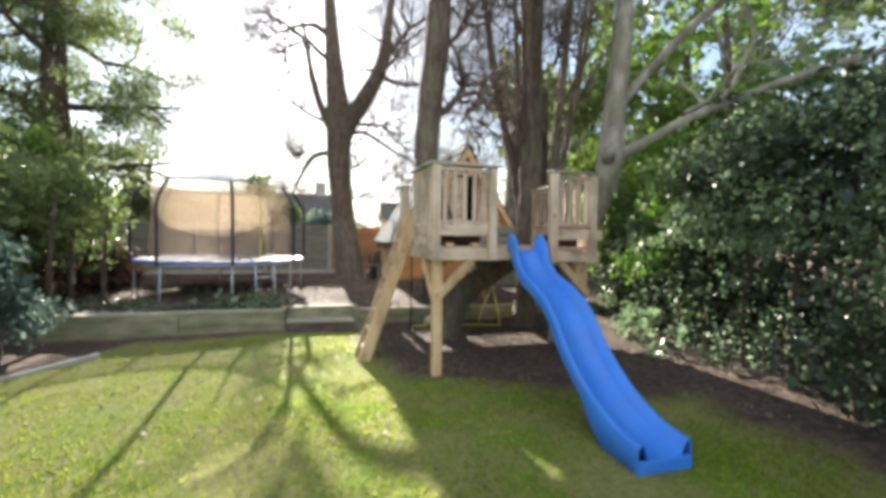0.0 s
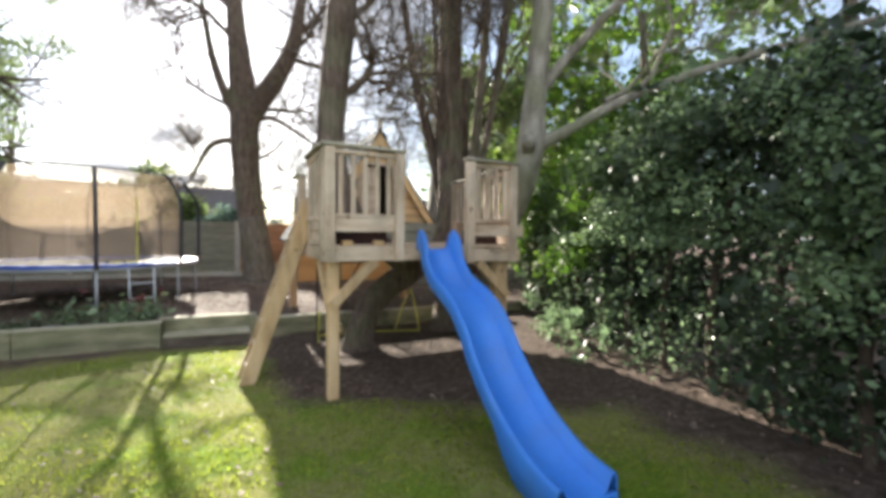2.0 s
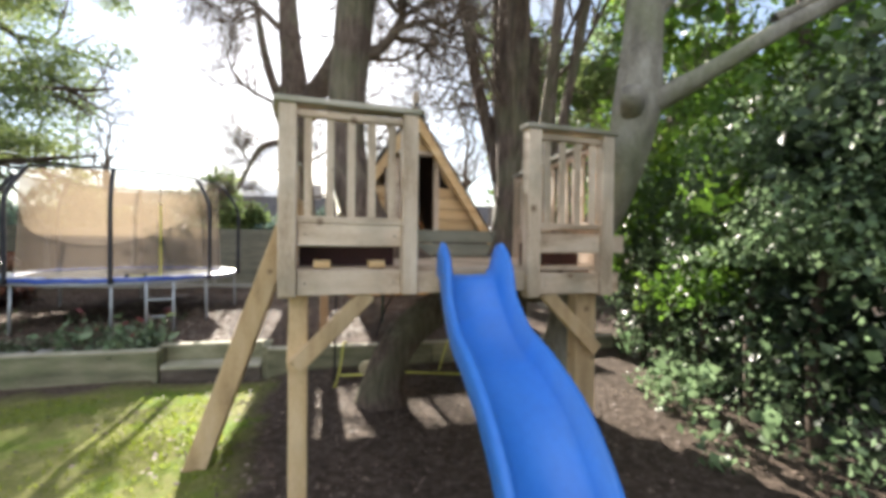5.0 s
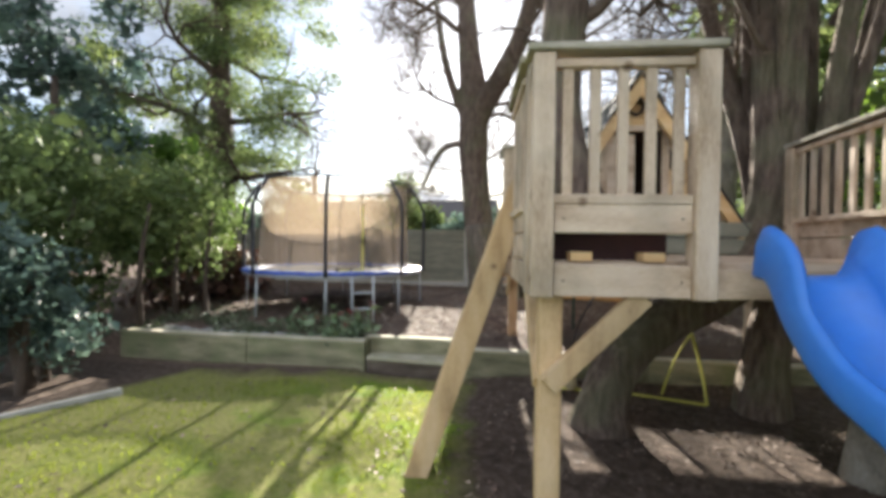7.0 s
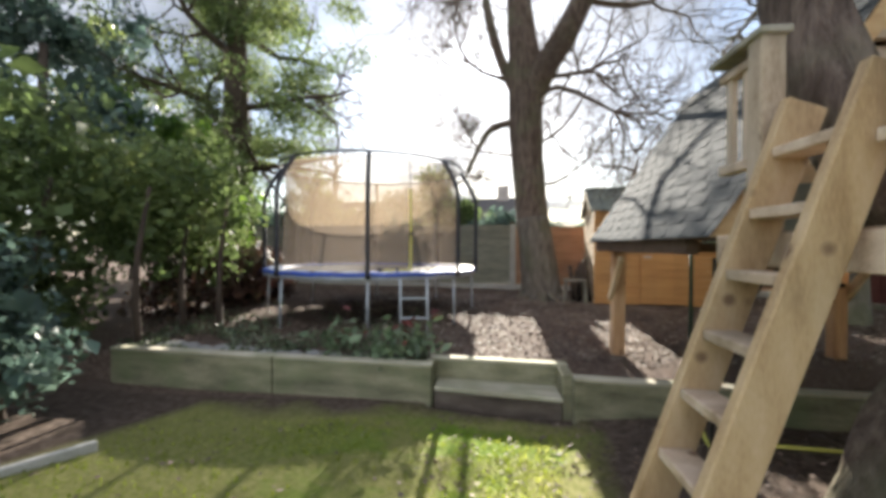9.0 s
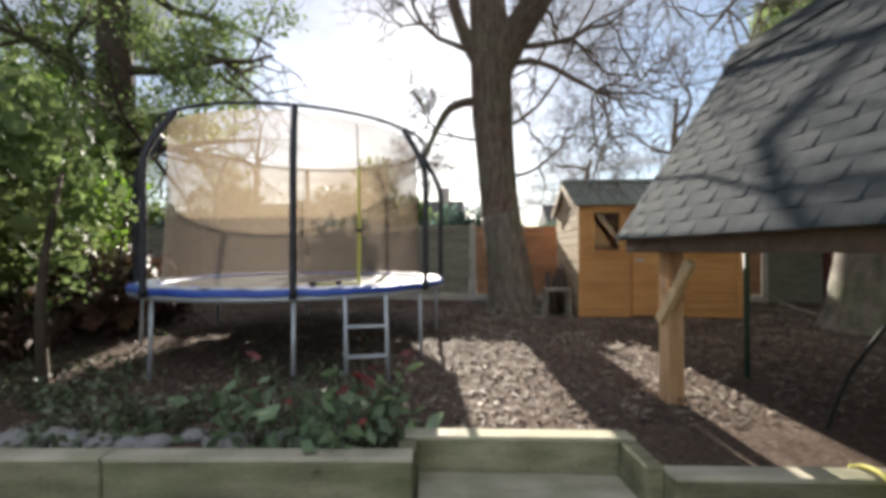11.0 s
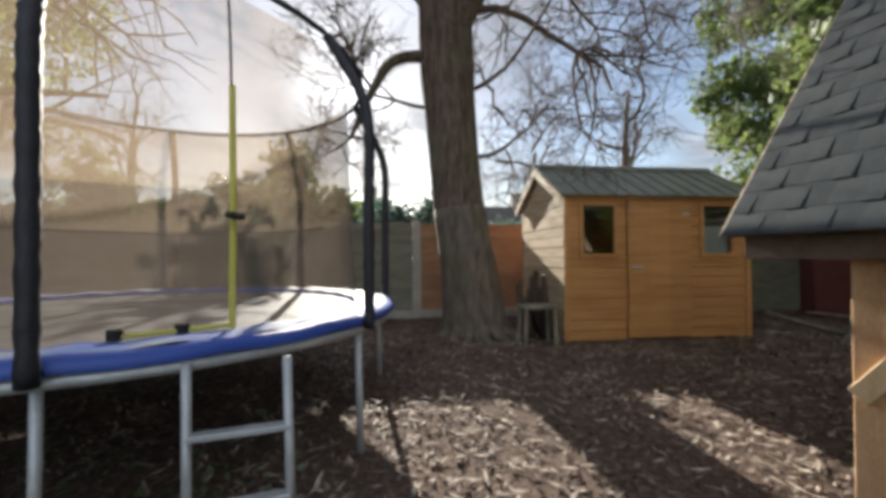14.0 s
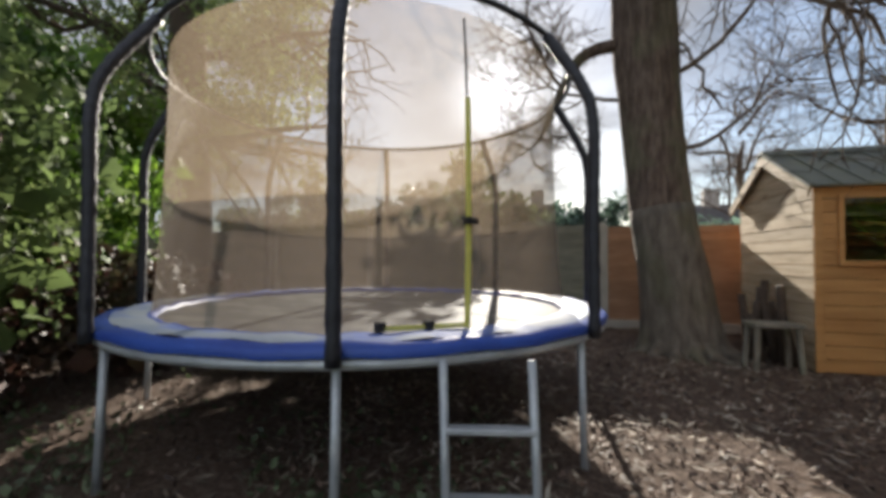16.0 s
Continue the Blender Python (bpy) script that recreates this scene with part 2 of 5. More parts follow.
M = {
    "timber": material("timber", [(0.30, 0.20, 0.12), (0.56, 0.43, 0.31), (0.70, 0.58, 0.45)], 3, 0.75, 0.25, (3, 3, 0.6), 60, knots=True, per_thing=0.12, dirt=((0.24, 0.20, 0.14), 2.6, 0.5)),
    "timber_h": material("timber_level", [(0.30, 0.20, 0.12), (0.56, 0.42, 0.30), (0.70, 0.57, 0.44)], 3, 0.75, 0.25, (0.6, 3, 3), 60, knots=True, per_thing=0.12, dirt=((0.24, 0.20, 0.14), 2.6, 0.55)),
    # mossy brown with the shadow under the tread painted in
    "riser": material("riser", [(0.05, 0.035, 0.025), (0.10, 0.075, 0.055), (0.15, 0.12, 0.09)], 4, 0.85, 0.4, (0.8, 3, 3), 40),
    # paler than the sleeper sides: light on the upward faces is in this colour
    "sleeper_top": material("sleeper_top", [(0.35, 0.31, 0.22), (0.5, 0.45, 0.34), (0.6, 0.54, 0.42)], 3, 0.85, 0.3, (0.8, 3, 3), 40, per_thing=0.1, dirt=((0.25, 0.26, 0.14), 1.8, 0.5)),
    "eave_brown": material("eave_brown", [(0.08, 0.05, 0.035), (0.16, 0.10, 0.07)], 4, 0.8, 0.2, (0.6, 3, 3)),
    "ground_cover": material("ground_cover_leaf", [(0.05, 0.07, 0.03), (0.11, 0.14, 0.07), (0.20, 0.22, 0.15)], 2, 0.5, 0, translucent=0.25, island=0.5),
    "timber_grey": material("timber_grey", [(0.22, 0.19, 0.14), (0.36, 0.32, 0.25), (0.48, 0.43, 0.35)], 3, 0.8, 0.25, (0.6, 3, 3), 50, per_thing=0.1, dirt=((0.16, 0.17, 0.10), 3, 0.5)),
    "timber_warm": material("timber_warm", [(0.34, 0.21, 0.10), (0.54, 0.37, 0.20), (0.64, 0.47, 0.29)], 3, 0.75, 0.25, (3, 3, 0.6), 60, knots=True, per_thing=0.1, dirt=((0.28, 0.22, 0.13), 2.2, 0.3)),
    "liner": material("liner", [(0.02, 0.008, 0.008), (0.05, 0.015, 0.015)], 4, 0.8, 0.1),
    "maroon": material("maroon", [(0.09, 0.02, 0.015), (0.14, 0.035, 0.03)], 4, 0.6, 0.1),
    "post_orange": material("post_orange", [(0.30, 0.15, 0.07), (0.48, 0.28, 0.14), (0.58, 0.38, 0.22)], 3, 0.75, 0.25, (3, 3, 0.6), 60, knots=True, per_thing=0.1),
    "plastic_green": material("plastic_green", [(0.02, 0.05, 0.035), (0.035, 0.075, 0.05)], 4, 0.5, 0.05),
    "stone": material("stone", [(0.22, 0.21, 0.20), (0.38, 0.37, 0.35)], 5, 0.85, 0.5),
    "cladding": material("cladding", [(0.42, 0.24, 0.10), (0.62, 0.40, 0.19), (0.68, 0.48, 0.26)], 3, 0.7, 0.2, (0.6, 3, 5), 50, per_thing=0.1),
    "shed_wood": material("shed_wood", [(0.40, 0.19, 0.06), (0.52, 0.27, 0.095), (0.58, 0.32, 0.12)], 2.5, 0.6, 0.2, (0.5, 2, 6), 50, per_thing=0.06),
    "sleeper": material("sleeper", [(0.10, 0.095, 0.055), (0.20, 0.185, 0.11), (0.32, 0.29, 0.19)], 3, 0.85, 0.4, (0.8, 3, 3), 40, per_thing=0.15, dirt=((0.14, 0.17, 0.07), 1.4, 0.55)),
    "shingle": material("shingle", [(0.028, 0.034, 0.038), (0.040, 0.048, 0.054), (0.058, 0.066, 0.070)], 6, 0.95, 0.3, fine=160, per_thing=0.03, spec=0.25, dirt=((0.13, 0.12, 0.09), 2, 0.30)),
    "bark": material("bark", [(0.058, 0.038, 0.028), (0.14, 0.10, 0.077), (0.24, 0.18, 0.14)], 6, 0.95, 3.0, (3.5, 3.5, 0.7), 30, dirt=((0.16, 0.17, 0.09), 2, 0.4)),
    "bark_grey": material("bark_grey", [(0.11, 0.095, 0.075), (0.22, 0.195, 0.155), (0.34, 0.31, 0.26)], 4, 0.9, 0.6, (2, 2, 1), 30, dirt=((0.16, 0.18, 0.08), 2, 0.45)),
    "bark_low": material("bark_low", [(0.085, 0.07, 0.055), (0.15, 0.125, 0.10), (0.22, 0.19, 0.155)], 5, 0.95, 1.0, (3, 3, 0.8), 30, dirt=((0.13, 0.13, 0.07), 2, 0.4)),
    "twig": material("twig", [(0.08, 0.055, 0.04), (0.17, 0.13, 0.10)], 6, 0.95, 0.3),
    "bark_far": material("bark_far", [(0.05, 0.035, 0.025), (0.10, 0.07, 0.05)], 6, 0.95, 0.5),
    "slide_blue": material("slide_blue", [(0.03, 0.17, 0.62), (0.045, 0.23, 0.74)], 2, 0.38, 0.04, fine=30, dirt=((0.08, 0.19, 0.46), 3, 0.3)),
    "pad_blue": material("pad_blue", [(0.02, 0.055, 0.30), (0.04, 0.10, 0.42)], 3, 0.45, 0.2),
    "pad_top": material("pad_top", [(0.20, 0.25, 0.32), (0.34, 0.38, 0.43)], 3, 0.62, 0.3, dirt=((0.06, 0.14, 0.5), 2.5, 0.9)),
    "steel": material("steel", [(0.36, 0.38, 0.40), (0.55, 0.57, 0.58)], 5, 0.4, 0.1, metal=0.3),
    "foam": material("foam_sleeve", [(0.012, 0.012, 0.016), (0.03, 0.03, 0.04)], 12, 0.55, 0.6, fine=50),
    "mat_black": material("jump_mat", [(0.05, 0.05, 0.05), (0.10, 0.10, 0.09)], 4, 0.6, 0.1, dirt=((0.3, 0.3, 0.26), 5, 0.5)),
    "dark": material("dark", [(0.01, 0.01, 0.01), (0.03, 0.025, 0.02)], 4, 0.8, 0.1),
    "yellow": material("yellow", [(0.55, 0.50, 0.08), (0.7, 0.66, 0.16)], 4, 0.6, 0.1),
    "rope": material("rope", [(0.35, 0.28, 0.16), (0.5, 0.42, 0.26)], 30, 0.9, 0.3),
    "fence_grey": material("fence_grey", [(0.16, 0.16, 0.12), (0.28, 0.27, 0.21)], 3, 0.85, 0.3, (1, 1, 4), per_thing=0.12),
    "fence_orange": material("fence_orange", [(0.30, 0.165, 0.095), (0.43, 0.26, 0.16)], 3, 0.85, 0.3, (1, 1, 4), per_thing=0.12),
    "concrete": material("concrete", [(0.35, 0.34, 0.30), (0.5, 0.48, 0.43)], 5, 0.9, 0.3),
    "metal_roof": material("metal_roof", [(0.14, 0.15, 0.12), (0.26, 0.27, 0.22)], 4, 0.45, 0.2, (1, 1, 1), dirt=((0.2, 0.2, 0.12), 4, 0.6)),
    "tile": material("roof_tile", [(0.06, 0.055, 0.055), (0.13, 0.11, 0.10)], 4, 0.8, 0.3),
    "brick": material("far_wall", [(0.35, 0.30, 0.26), (0.48, 0.42, 0.37)], 4, 0.9, 0.3),
    "white": material("white_paint", [(0.78, 0.78, 0.75), (0.85, 0.85, 0.82)], 4, 0.6, 0.1),
    "laurel": material("hedge_leaf", [(0.085, 0.135, 0.065), (0.18, 0.26, 0.135), (0.28, 0.38, 0.20)], 1.3, 0.32, 0, translucent=0.45, island=0.5, fine=8),
    # hedge leaf darkened: the shade inside the hedge is in this colour
    "shaded_leaf": material("shaded_leaf", [(0.02, 0.035, 0.018), (0.045, 0.07, 0.035), (0.08, 0.11, 0.06)], 1.3, 0.4, 0, translucent=0.3, island=0.5, fine=8),
    "ivy": material("ivy_leaf", [(0.06, 0.10, 0.085), (0.11, 0.17, 0.135), (0.18, 0.25, 0.19)], 1.3, 0.38, 0, translucent=0.45, island=0.5, fine=8),
    "bright_leaf": material("bright_leaf", [(0.05, 0.11, 0.015), (0.13, 0.24, 0.03), (0.26, 0.38, 0.05)], 1.3, 0.5, 0, translucent=0.45, island=0.4, fine=8),
    "pine": material("pine_leaf", [(0.08, 0.115, 0.045), (0.145, 0.20, 0.07), (0.25, 0.29, 0.10)], 0.8, 0.6, 0, translucent=0.5, island=0.4, fine=8),
    "pale_leaf": material("pale_leaf", [(0.10, 0.16, 0.08), (0.22, 0.28, 0.16)], 2, 0.4, 0, translucent=0.25, island=0.4),
    "red_leaf": material("red_leaf", [(0.07, 0.02, 0.02), (0.19, 0.05, 0.05)], 2, 0.5, 0, translucent=0.3, island=0.4),
    "red_dark": material("red_dark_leaf", [(0.05, 0.02, 0.02), (0.10, 0.05, 0.035), (0.08, 0.09, 0.04)], 2, 0.5, 0, translucent=0.25, island=0.5),
    "dead_leaf": material("dead_leaf", [(0.055, 0.036, 0.028), (0.14, 0.092, 0.07), (0.32, 0.24, 0.185)], 2, 0.7, 0, island=0.6, fine=12),
    "straw": material("straw", [(0.16, 0.12, 0.09), (0.34, 0.28, 0.22), (0.52, 0.46, 0.38)], 2, 0.75, 0, island=0.4, fine=12),
    "blade": material("grass_blade", [(0.16, 0.22, 0.022), (0.30, 0.36, 0.04), (0.47, 0.46, 0.14)], 0.9, 0.55, 0, translucent=0.6, island=0.3, fine=9),
}


# ---- tools for shapes ----
U, V = Vector((math.cos(radians(19)), math.sin(radians(19)), 0)), Vector((-math.sin(radians(19)), math.cos(radians(19)), 0))
P0 = Vector((-0.07, 4.22, 0))           # foot of the playhouse's front corner; the garden is laid out along U and V


def uv(u, v, z=0.0):
    return P0 + U * u + V * v + Vector((0, 0, z))


class Geo:
    """Collects vertices and faces for one mesh."""

    def __init__(self):
        self.v, self.f = [], []

    def box(self, lo, hi, m=None):
        k = len(self.v)
        c = [Vector((x, y, z)) for z in (lo[2], hi[2]) for y in (lo[1], hi[1]) for x in (lo[0], hi[0])]
        self.v += [(m @ p) if m else p for p in c]
        self.f += [tuple(k + i for i in q) for q in ((0, 2, 3, 1), (4, 5, 7, 6), (0, 1, 5, 4), (2, 6, 7, 3), (0, 4, 6, 2), (1, 3, 7, 5))]
        return self

    def beam(self, a, b, w, d, up=(0, 0, 1)):
        """A squared timber from a to b, w wide across and d deep along up."""
        a, b = Vector(a), Vector(b)
        z = (b - a).normalized()
        x = z.cross(Vector(up))
        x = x.normalized() if x.length > 1e-4 else Vector((1, 0, 0))
        y = x.cross(z).normalized()
        m = Matrix((x, y, z)).transposed().to_4x4()
        m.translation = a
        return self.box((-w / 2, -d / 2, 0), (w / 2, d / 2, (b - a).length), m)

    def tube(self, pts, radii, n=8, close=True):
        pts = [Vector(p) for p in pts]
        if isinstance(radii, (int, float)):
            radii = [radii] * len(pts)
        k = len(self.v)
        side = None
        for i, p in enumerate(pts):
            z = (pts[min(i + 1, len(pts) - 1)] - pts[max(i - 1, 0)]).normalized()
            if side is None:
                side = z.cross(Vector((0.3, 0.9, 0.1)))
                if side.length < 0.05:
                    side = z.cross(Vector((1, 0, 0)))
            side = (side - z * side.dot(z)).normalized()
            other = z.cross(side)
            for j in range(n):
                a = 2 * math.pi * j / n
                self.v.append(p + (side * math.cos(a) + other * math.sin(a)) * radii[i])
        for i in range(len(pts) - 1):
            for j in range(n):
                a, b = k + i * n + j, k + i * n + (j + 1) % n
                self.f.append((a, b, b + n, a + n))
        if close:
            self.f.append(tuple(k + j for j in reversed(range(n))))
            self.f.append(tuple(k + (len(pts) - 1) * n + j for j in range(n)))
        return self

    def prism(self, outline, lo, hi, axis="y", m=None):
        """A flat outline of (a, b) pushed from lo to hi along axis ('y': a is x, b is z; 'x': a is y, b is z; 'z': a is x, b is y)."""
        k, n = len(self.v), len(outline)
        for d in (lo, hi):
            for a, b in outline:
                p = Vector((a, d, b) if axis == "y" else (d, a, b) if axis == "x" else (a, b, d))
                self.v.append(m @ p if m else p)
        self.f.append(tuple(range(k, k + n)))
        self.f.append(tuple(reversed(range(k + n, k + 2 * n))))
        for i in range(n):
            j = (i + 1) % n
            self.f.append((k + i, k + n + i, k + n + j, k + j))
        return self

    def mesh(self, name, mat, smooth=False, bevel=0.0):
        me = bpy.data.meshes.new(name)
        me.from_pydata([tuple(p) for p in self.v], [], self.f)
        bm = bmesh.new()
        bm.from_mesh(me)
        bmesh.ops.recalc_face_normals(bm, faces=bm.faces)
        if bevel:
            bmesh.ops.bevel(bm, geom=list(bm.edges), offset=bevel, segments=1, profile=0.5, affect="EDGES", clamp_overlap=True)
        bm.to_mesh(me)
        bm.free()
        if smooth:
            me.polygons.foreach_set("use_smooth", [True] * len(me.polygons))
        me.materials.append(M[mat] if isinstance(mat, str) else mat)
        return me


def thing(name, where=(0, 0, 0), turn=0, label="", category="", group=""):
    ob = new(name)
    ob.empty_display_size = 0.2
    ob.matrix_world = pose(*where, 0, 0, turn)
    return tagged(ob, label, category, group)


def part(name, geo, mat, parent=None, label="", smooth=False, bevel=0.0, kind=""):
    ob = new(name, geo.mesh(name, mat, smooth, bevel) if isinstance(geo, Geo) else geo)
    ob.parent = parent
    return tagged(ob, label, kind=kind)


def single(name, geo, mat, label, category="", smooth=False, bevel=0.0, group="", kind="", where=None):
    ob = new(name, geo.mesh(name, mat, smooth, bevel) if isinstance(geo, Geo) else geo)
    if where is not None:
        ob.matrix_world = where
    return tagged(ob, label, category, group, kind)


def leaf_mesh(name, centres, size, mat, rng, long=1.6, outward=None, lay=0.0, blade=False):
    """Many small folded leaves: 4 corners each. outward: the way they turn; lay: 1 for leaves that lie flat."""
    c = np.asarray(centres, dtype=np.float64)
    n = len(c)
    nor = rng.normal(size=(n, 3))
    if outward is not None:
        nor += np.asarray(outward) * 1.3
    if lay:
        nor = nor * (1 - lay) + np.array((0, 0, 1.0)) * lay * 2
    nor /= np.linalg.norm(nor, axis=1, keepdims=True)
    t = rng.normal(size=(n, 3))
    if blade:
        t = t * 0.45 + np.array((0, 0, 1.0))
    t -= nor * (t * nor).sum(1, keepdims=True)
    t /= np.linalg.norm(t, axis=1, keepdims=True)
    s = np.cross(nor, t)
    sz = size * rng.uniform(0.6, 1.35, (n, 1))
    tip, base = c + t * sz * (long if blade else long / 2), c - t * sz * (0 if blade else long / 2)
    mid = c + t * sz * (0.3 if blade else 0.05)
    fold = nor * sz * 0.14
    a, b = mid + s * sz * 0.5 - fold, mid - s * sz * 0.5 - fold
    v = np.stack([base, a, tip, b], axis=1).reshape(-1, 3)
    k = np.arange(n)[:, None] * 4
    tri = np.concatenate([k + np.array([0, 1, 2]), k + np.array([0, 2, 3])], axis=1).reshape(-1)
    me = bpy.data.meshes.new(name)
    me.vertices.add(len(v))
    me.vertices.foreach_set("co", v.reshape(-1))
    me.loops.add(len(tri))
    me.loops.foreach_set("vertex_index", tri.astype(np.int32))
    me.polygons.add(len(tri) // 3)
    me.polygons.foreach_set("loop_start", np.arange(0, len(tri), 3, dtype=np.int32))
    me.update(calc_edges=True)
    me.materials.append(M[mat])
    return me


def cloud_points(blobs, per, rng, shell=0.75):
    """Points near the skin of lumps (x, y, z, rx, ry, rz), with the way out."""
    ps, ns = [], []
    for x, y, z, rx, ry, rz in blobs:
        k = max(6, int(per * (rx * ry + ry * rz + rx * rz) / 3))
        d = rng.normal(size=(k, 3))
        d /= np.linalg.norm(d, axis=1, keepdims=True)
        r = rng.uniform(shell, 1.05, (k, 1)) ** 0.8
        ps.append(d * r * np.array((rx, ry, rz)) + np.array((x, y, z)))
        ns.append(d)
    return np.concatenate(ps), np.concatenate(ns)


def grow(g, rng, p, d, length, r, depth, kids=4, wobble=0.25, lift=0.1, ends=None, spread=0.9, sides=6, shrink=0.62):
    """A limb with its side limbs, bending on its way, into g."""
    k = 6 if depth > 1 else 4
    pts, rad = [Vector(p)], [r]
    d = Vector(d).normalized()
    for i in range(k):
        d = (d + Vector(rng.normal(size=3)) * wobble + Vector((0, 0, lift))).normalized()
        pts.append(pts[-1] + d * (length / k))
        rad.append(r * (1 - 0.75 * (i + 1) / k) + 0.0015)
    g.tube(pts, rad, sides if depth > 1 else 4 if depth > 0 else 3, close=False)
    if ends is not None and depth <= 1:
        ends += pts[2:]
    if depth <= 0:
        return
    for i in range(kids):
        j = 1 + int(rng.uniform(0.15, 0.999) * (k - 1))
        out = Vector(rng.normal(size=3))
        way = (pts[j + 1 if j < k else j] - pts[j - 1]).normalized()
        out = (out - way * out.dot(way)).normalized()
        nd = (way * (1.1 - spread * 0.5) + out * spread).normalized()
        grow(g, rng, pts[j], nd, length * rng.uniform(0.45, 0.75), rad[j] * shrink, depth - 1, kids, wobble, lift, ends, spread, sides, shrink)


def bent(pts, steps=4):
    """A smooth line through pts."""
    p = [Vector(q) for q in pts]
    p = [p[0] * 2 - p[1]] + p + [p[-1] * 2 - p[-2]]
    out = []
    for i in range(1, len(p) - 2):
        for s in range(steps):
            t = s / steps
            a, b, c, e = p[i - 1], p[i], p[i + 1], p[i + 2]
            out.append(0.5 * ((2 * b) + (c - a) * t + (2 * a - 5 * b + 4 * c - e) * t * t + (3 * b - a - 3 * c + e) * t ** 3))
    out.append(p[-2])
    return out


def trunk(g, pts, radii, n=14, steps=4, rough=0.06, seed=1):
    """A trunk through pts, with ribs and lumps in its skin."""
    line = bent(pts, steps)
    rr = np.interp(np.linspace(0, len(pts) - 1, len(line)), range(len(pts)), radii)
    k = len(g.v)
    g.tube(line, list(rr), n)
    for i, p in enumerate(line):
        for j in range(n):
            q = g.v[k + i * n + j]
            f = 1 + rough * math.sin(j * 2.4 + seed) + rough * 1.6 * noise.noise(Vector((j * 1.7 + seed, p.z * 1.6, 0.5 * j)))
            g.v[k + i * n + j] = p + (q - p) * f
    return line, rr


# ---- ground ----
def edge_v(u):
    """Where the sleeper edge of the raised part runs."""
    if u < -1.6:
        return 3.33 + 0.065 * (-1.6 - u)
    if u > -0.4:
        return 3.09 - 0.085 * min(u + 0.4, 5)
    return 3.33 - 0.20 * (u + 1.6)


def slant(u, v):
    """How far the ground's grid is shifted along V to follow the edge."""
    at_back = -0.02 - 0.10 * min(1, max(0, (u + 1.6) / 1.26)) if -1.7 < u < -0.3 else edge_v(u) - 3.24
    k = min(1, max(0, (v - 3.35) / 0.2))
    return ((edge_v(u) - 3.24) * (1 - k) + at_back * k) * min(1, max(0, (5.0 - v) / 1.2)) * min(1, max(0, (v - 1.5) / 1.2))


def step_up(v):
    return min(1, max(0, (v - 3.27) / 0.02))


def height(x, y):
    r = Vector((x, y, 0)) - P0
    u, v = r.dot(U), r.dot(V)
    low = 0.03 * noise.noise(Vector((x * 0.5, y * 0.5, 0))) + 0.02
    v -= slant(u, v)
    low -= 0.09 * min(1, max(0, (v - 1.3) / 1.5)) * min(1, max(0, (0.3 - u) / 0.8))
    if u > 2.0:
        low += 0.10 * min(1, (u - 2.0) / 1.5)
    high = 0.20 + 0.12 * min(1, max(0, (v - 3.6) / 2.5)) + 0.035 * noise.noise(Vector((x * 0.8, y * 0.8, 3)))
    if -1.6 < u < -0.33 and v < 3.62:
        return low - 0.05 if v > 3.1 else low
    return low + (high - low) * step_up(v)


def ground_mesh():
    far = [20, 32, 60, 150, 500, 2500]
    us = [-f for f in reversed(far)] + list(np.arange(-13, -1.7, 0.2)) + [-1.62, -1.58] + list(np.arange(-1.5, -0.4, 0.15)) + [-0.35, -0.31] + list(np.arange(-0.2, 9, 0.2)) + far
    vs = [-f for f in reversed(far)] + list(np.arange(-8, 3.2, 0.16)) + [3.23, 3.27, 3.29, 3.4, 3.5, 3.60, 3.64] + list(np.arange(3.8, 14, 0.2)) + far
    verts, faces = [], []
    for v in vs:
        for u in us:
            p = uv(u, v + slant(u, v))
            verts.append((p.x, p.y, height(p.x, p.y)))
    w = len(us)
    for j in range(len(vs) - 1):
        for i in range(w - 1):
            k = j * w + i
            faces.append((k, k + 1, k + 1 + w, k + w))
    me = bpy.data.meshes.new("ground")
    me.from_pydata(verts, [], faces)
    me.polygons.foreach_set("use_smooth", [True] * len(faces))
    return me


def ground_material():
    """Mown lawn in front, bare soil under the playhouse and by the hedge, leaf litter on the raised part."""
    m = bpy.data.materials.new("ground")
    m.use_nodes = True
    n, l = m.node_tree.nodes, m.node_tree.links
    b = n["Principled BSDF"]
    b.inputs["Roughness"].default_value = 0.95
    b.inputs["Specular IOR Level"].default_value = 0.2

    def tex(scale, detail=6, rough=0.6):
        t = n.new("ShaderNodeTexNoise")
        t.inputs["Scale"].default_value, t.inputs["Detail"].default_value, t.inputs["Roughness"].default_value = scale, detail, rough
        l.new(co.outputs["Object"], t.inputs["Vector"])
        return t.outputs[0]

    def ramp(src, stops, lo=0.35, hi=0.65):
        r = n.new("ShaderNodeValToRGB")
        e = r.color_ramp.elements
        while len(e) < len(stops):
            e.new(0.5)
        for i, c in enumerate(stops):
            e[i].position, e[i].color = lo + (hi - lo) * i / (len(stops) - 1), (*c, 1)
        l.new(src, r.inputs[0])
        return r.outputs[0]

    def mth(op, a, b2=None, c=None, clamp=False):
        k = n.new("ShaderNodeMath")
        k.operation, k.use_clamp = op, clamp
        for i, v in enumerate((a, b2, c)):
            if v is None:
                continue
            if isinstance(v, (int, float)):
                k.inputs[i].default_value = v
            else:
                l.new(v, k.inputs[i])
        return k.outputs[0]

    def mix(f, a, c):
        k = n.new("ShaderNodeMix")
        k.data_type = "RGBA"
        l.new(f, k.inputs[0])
        l.new(a, k.inputs[6])
        l.new(c, k.inputs[7])
        return k.outputs[2]

    co = n.new("ShaderNodeTexCoord")
    mp = n.new("ShaderNodeMapping")
    mp.vector_type = "TEXTURE"
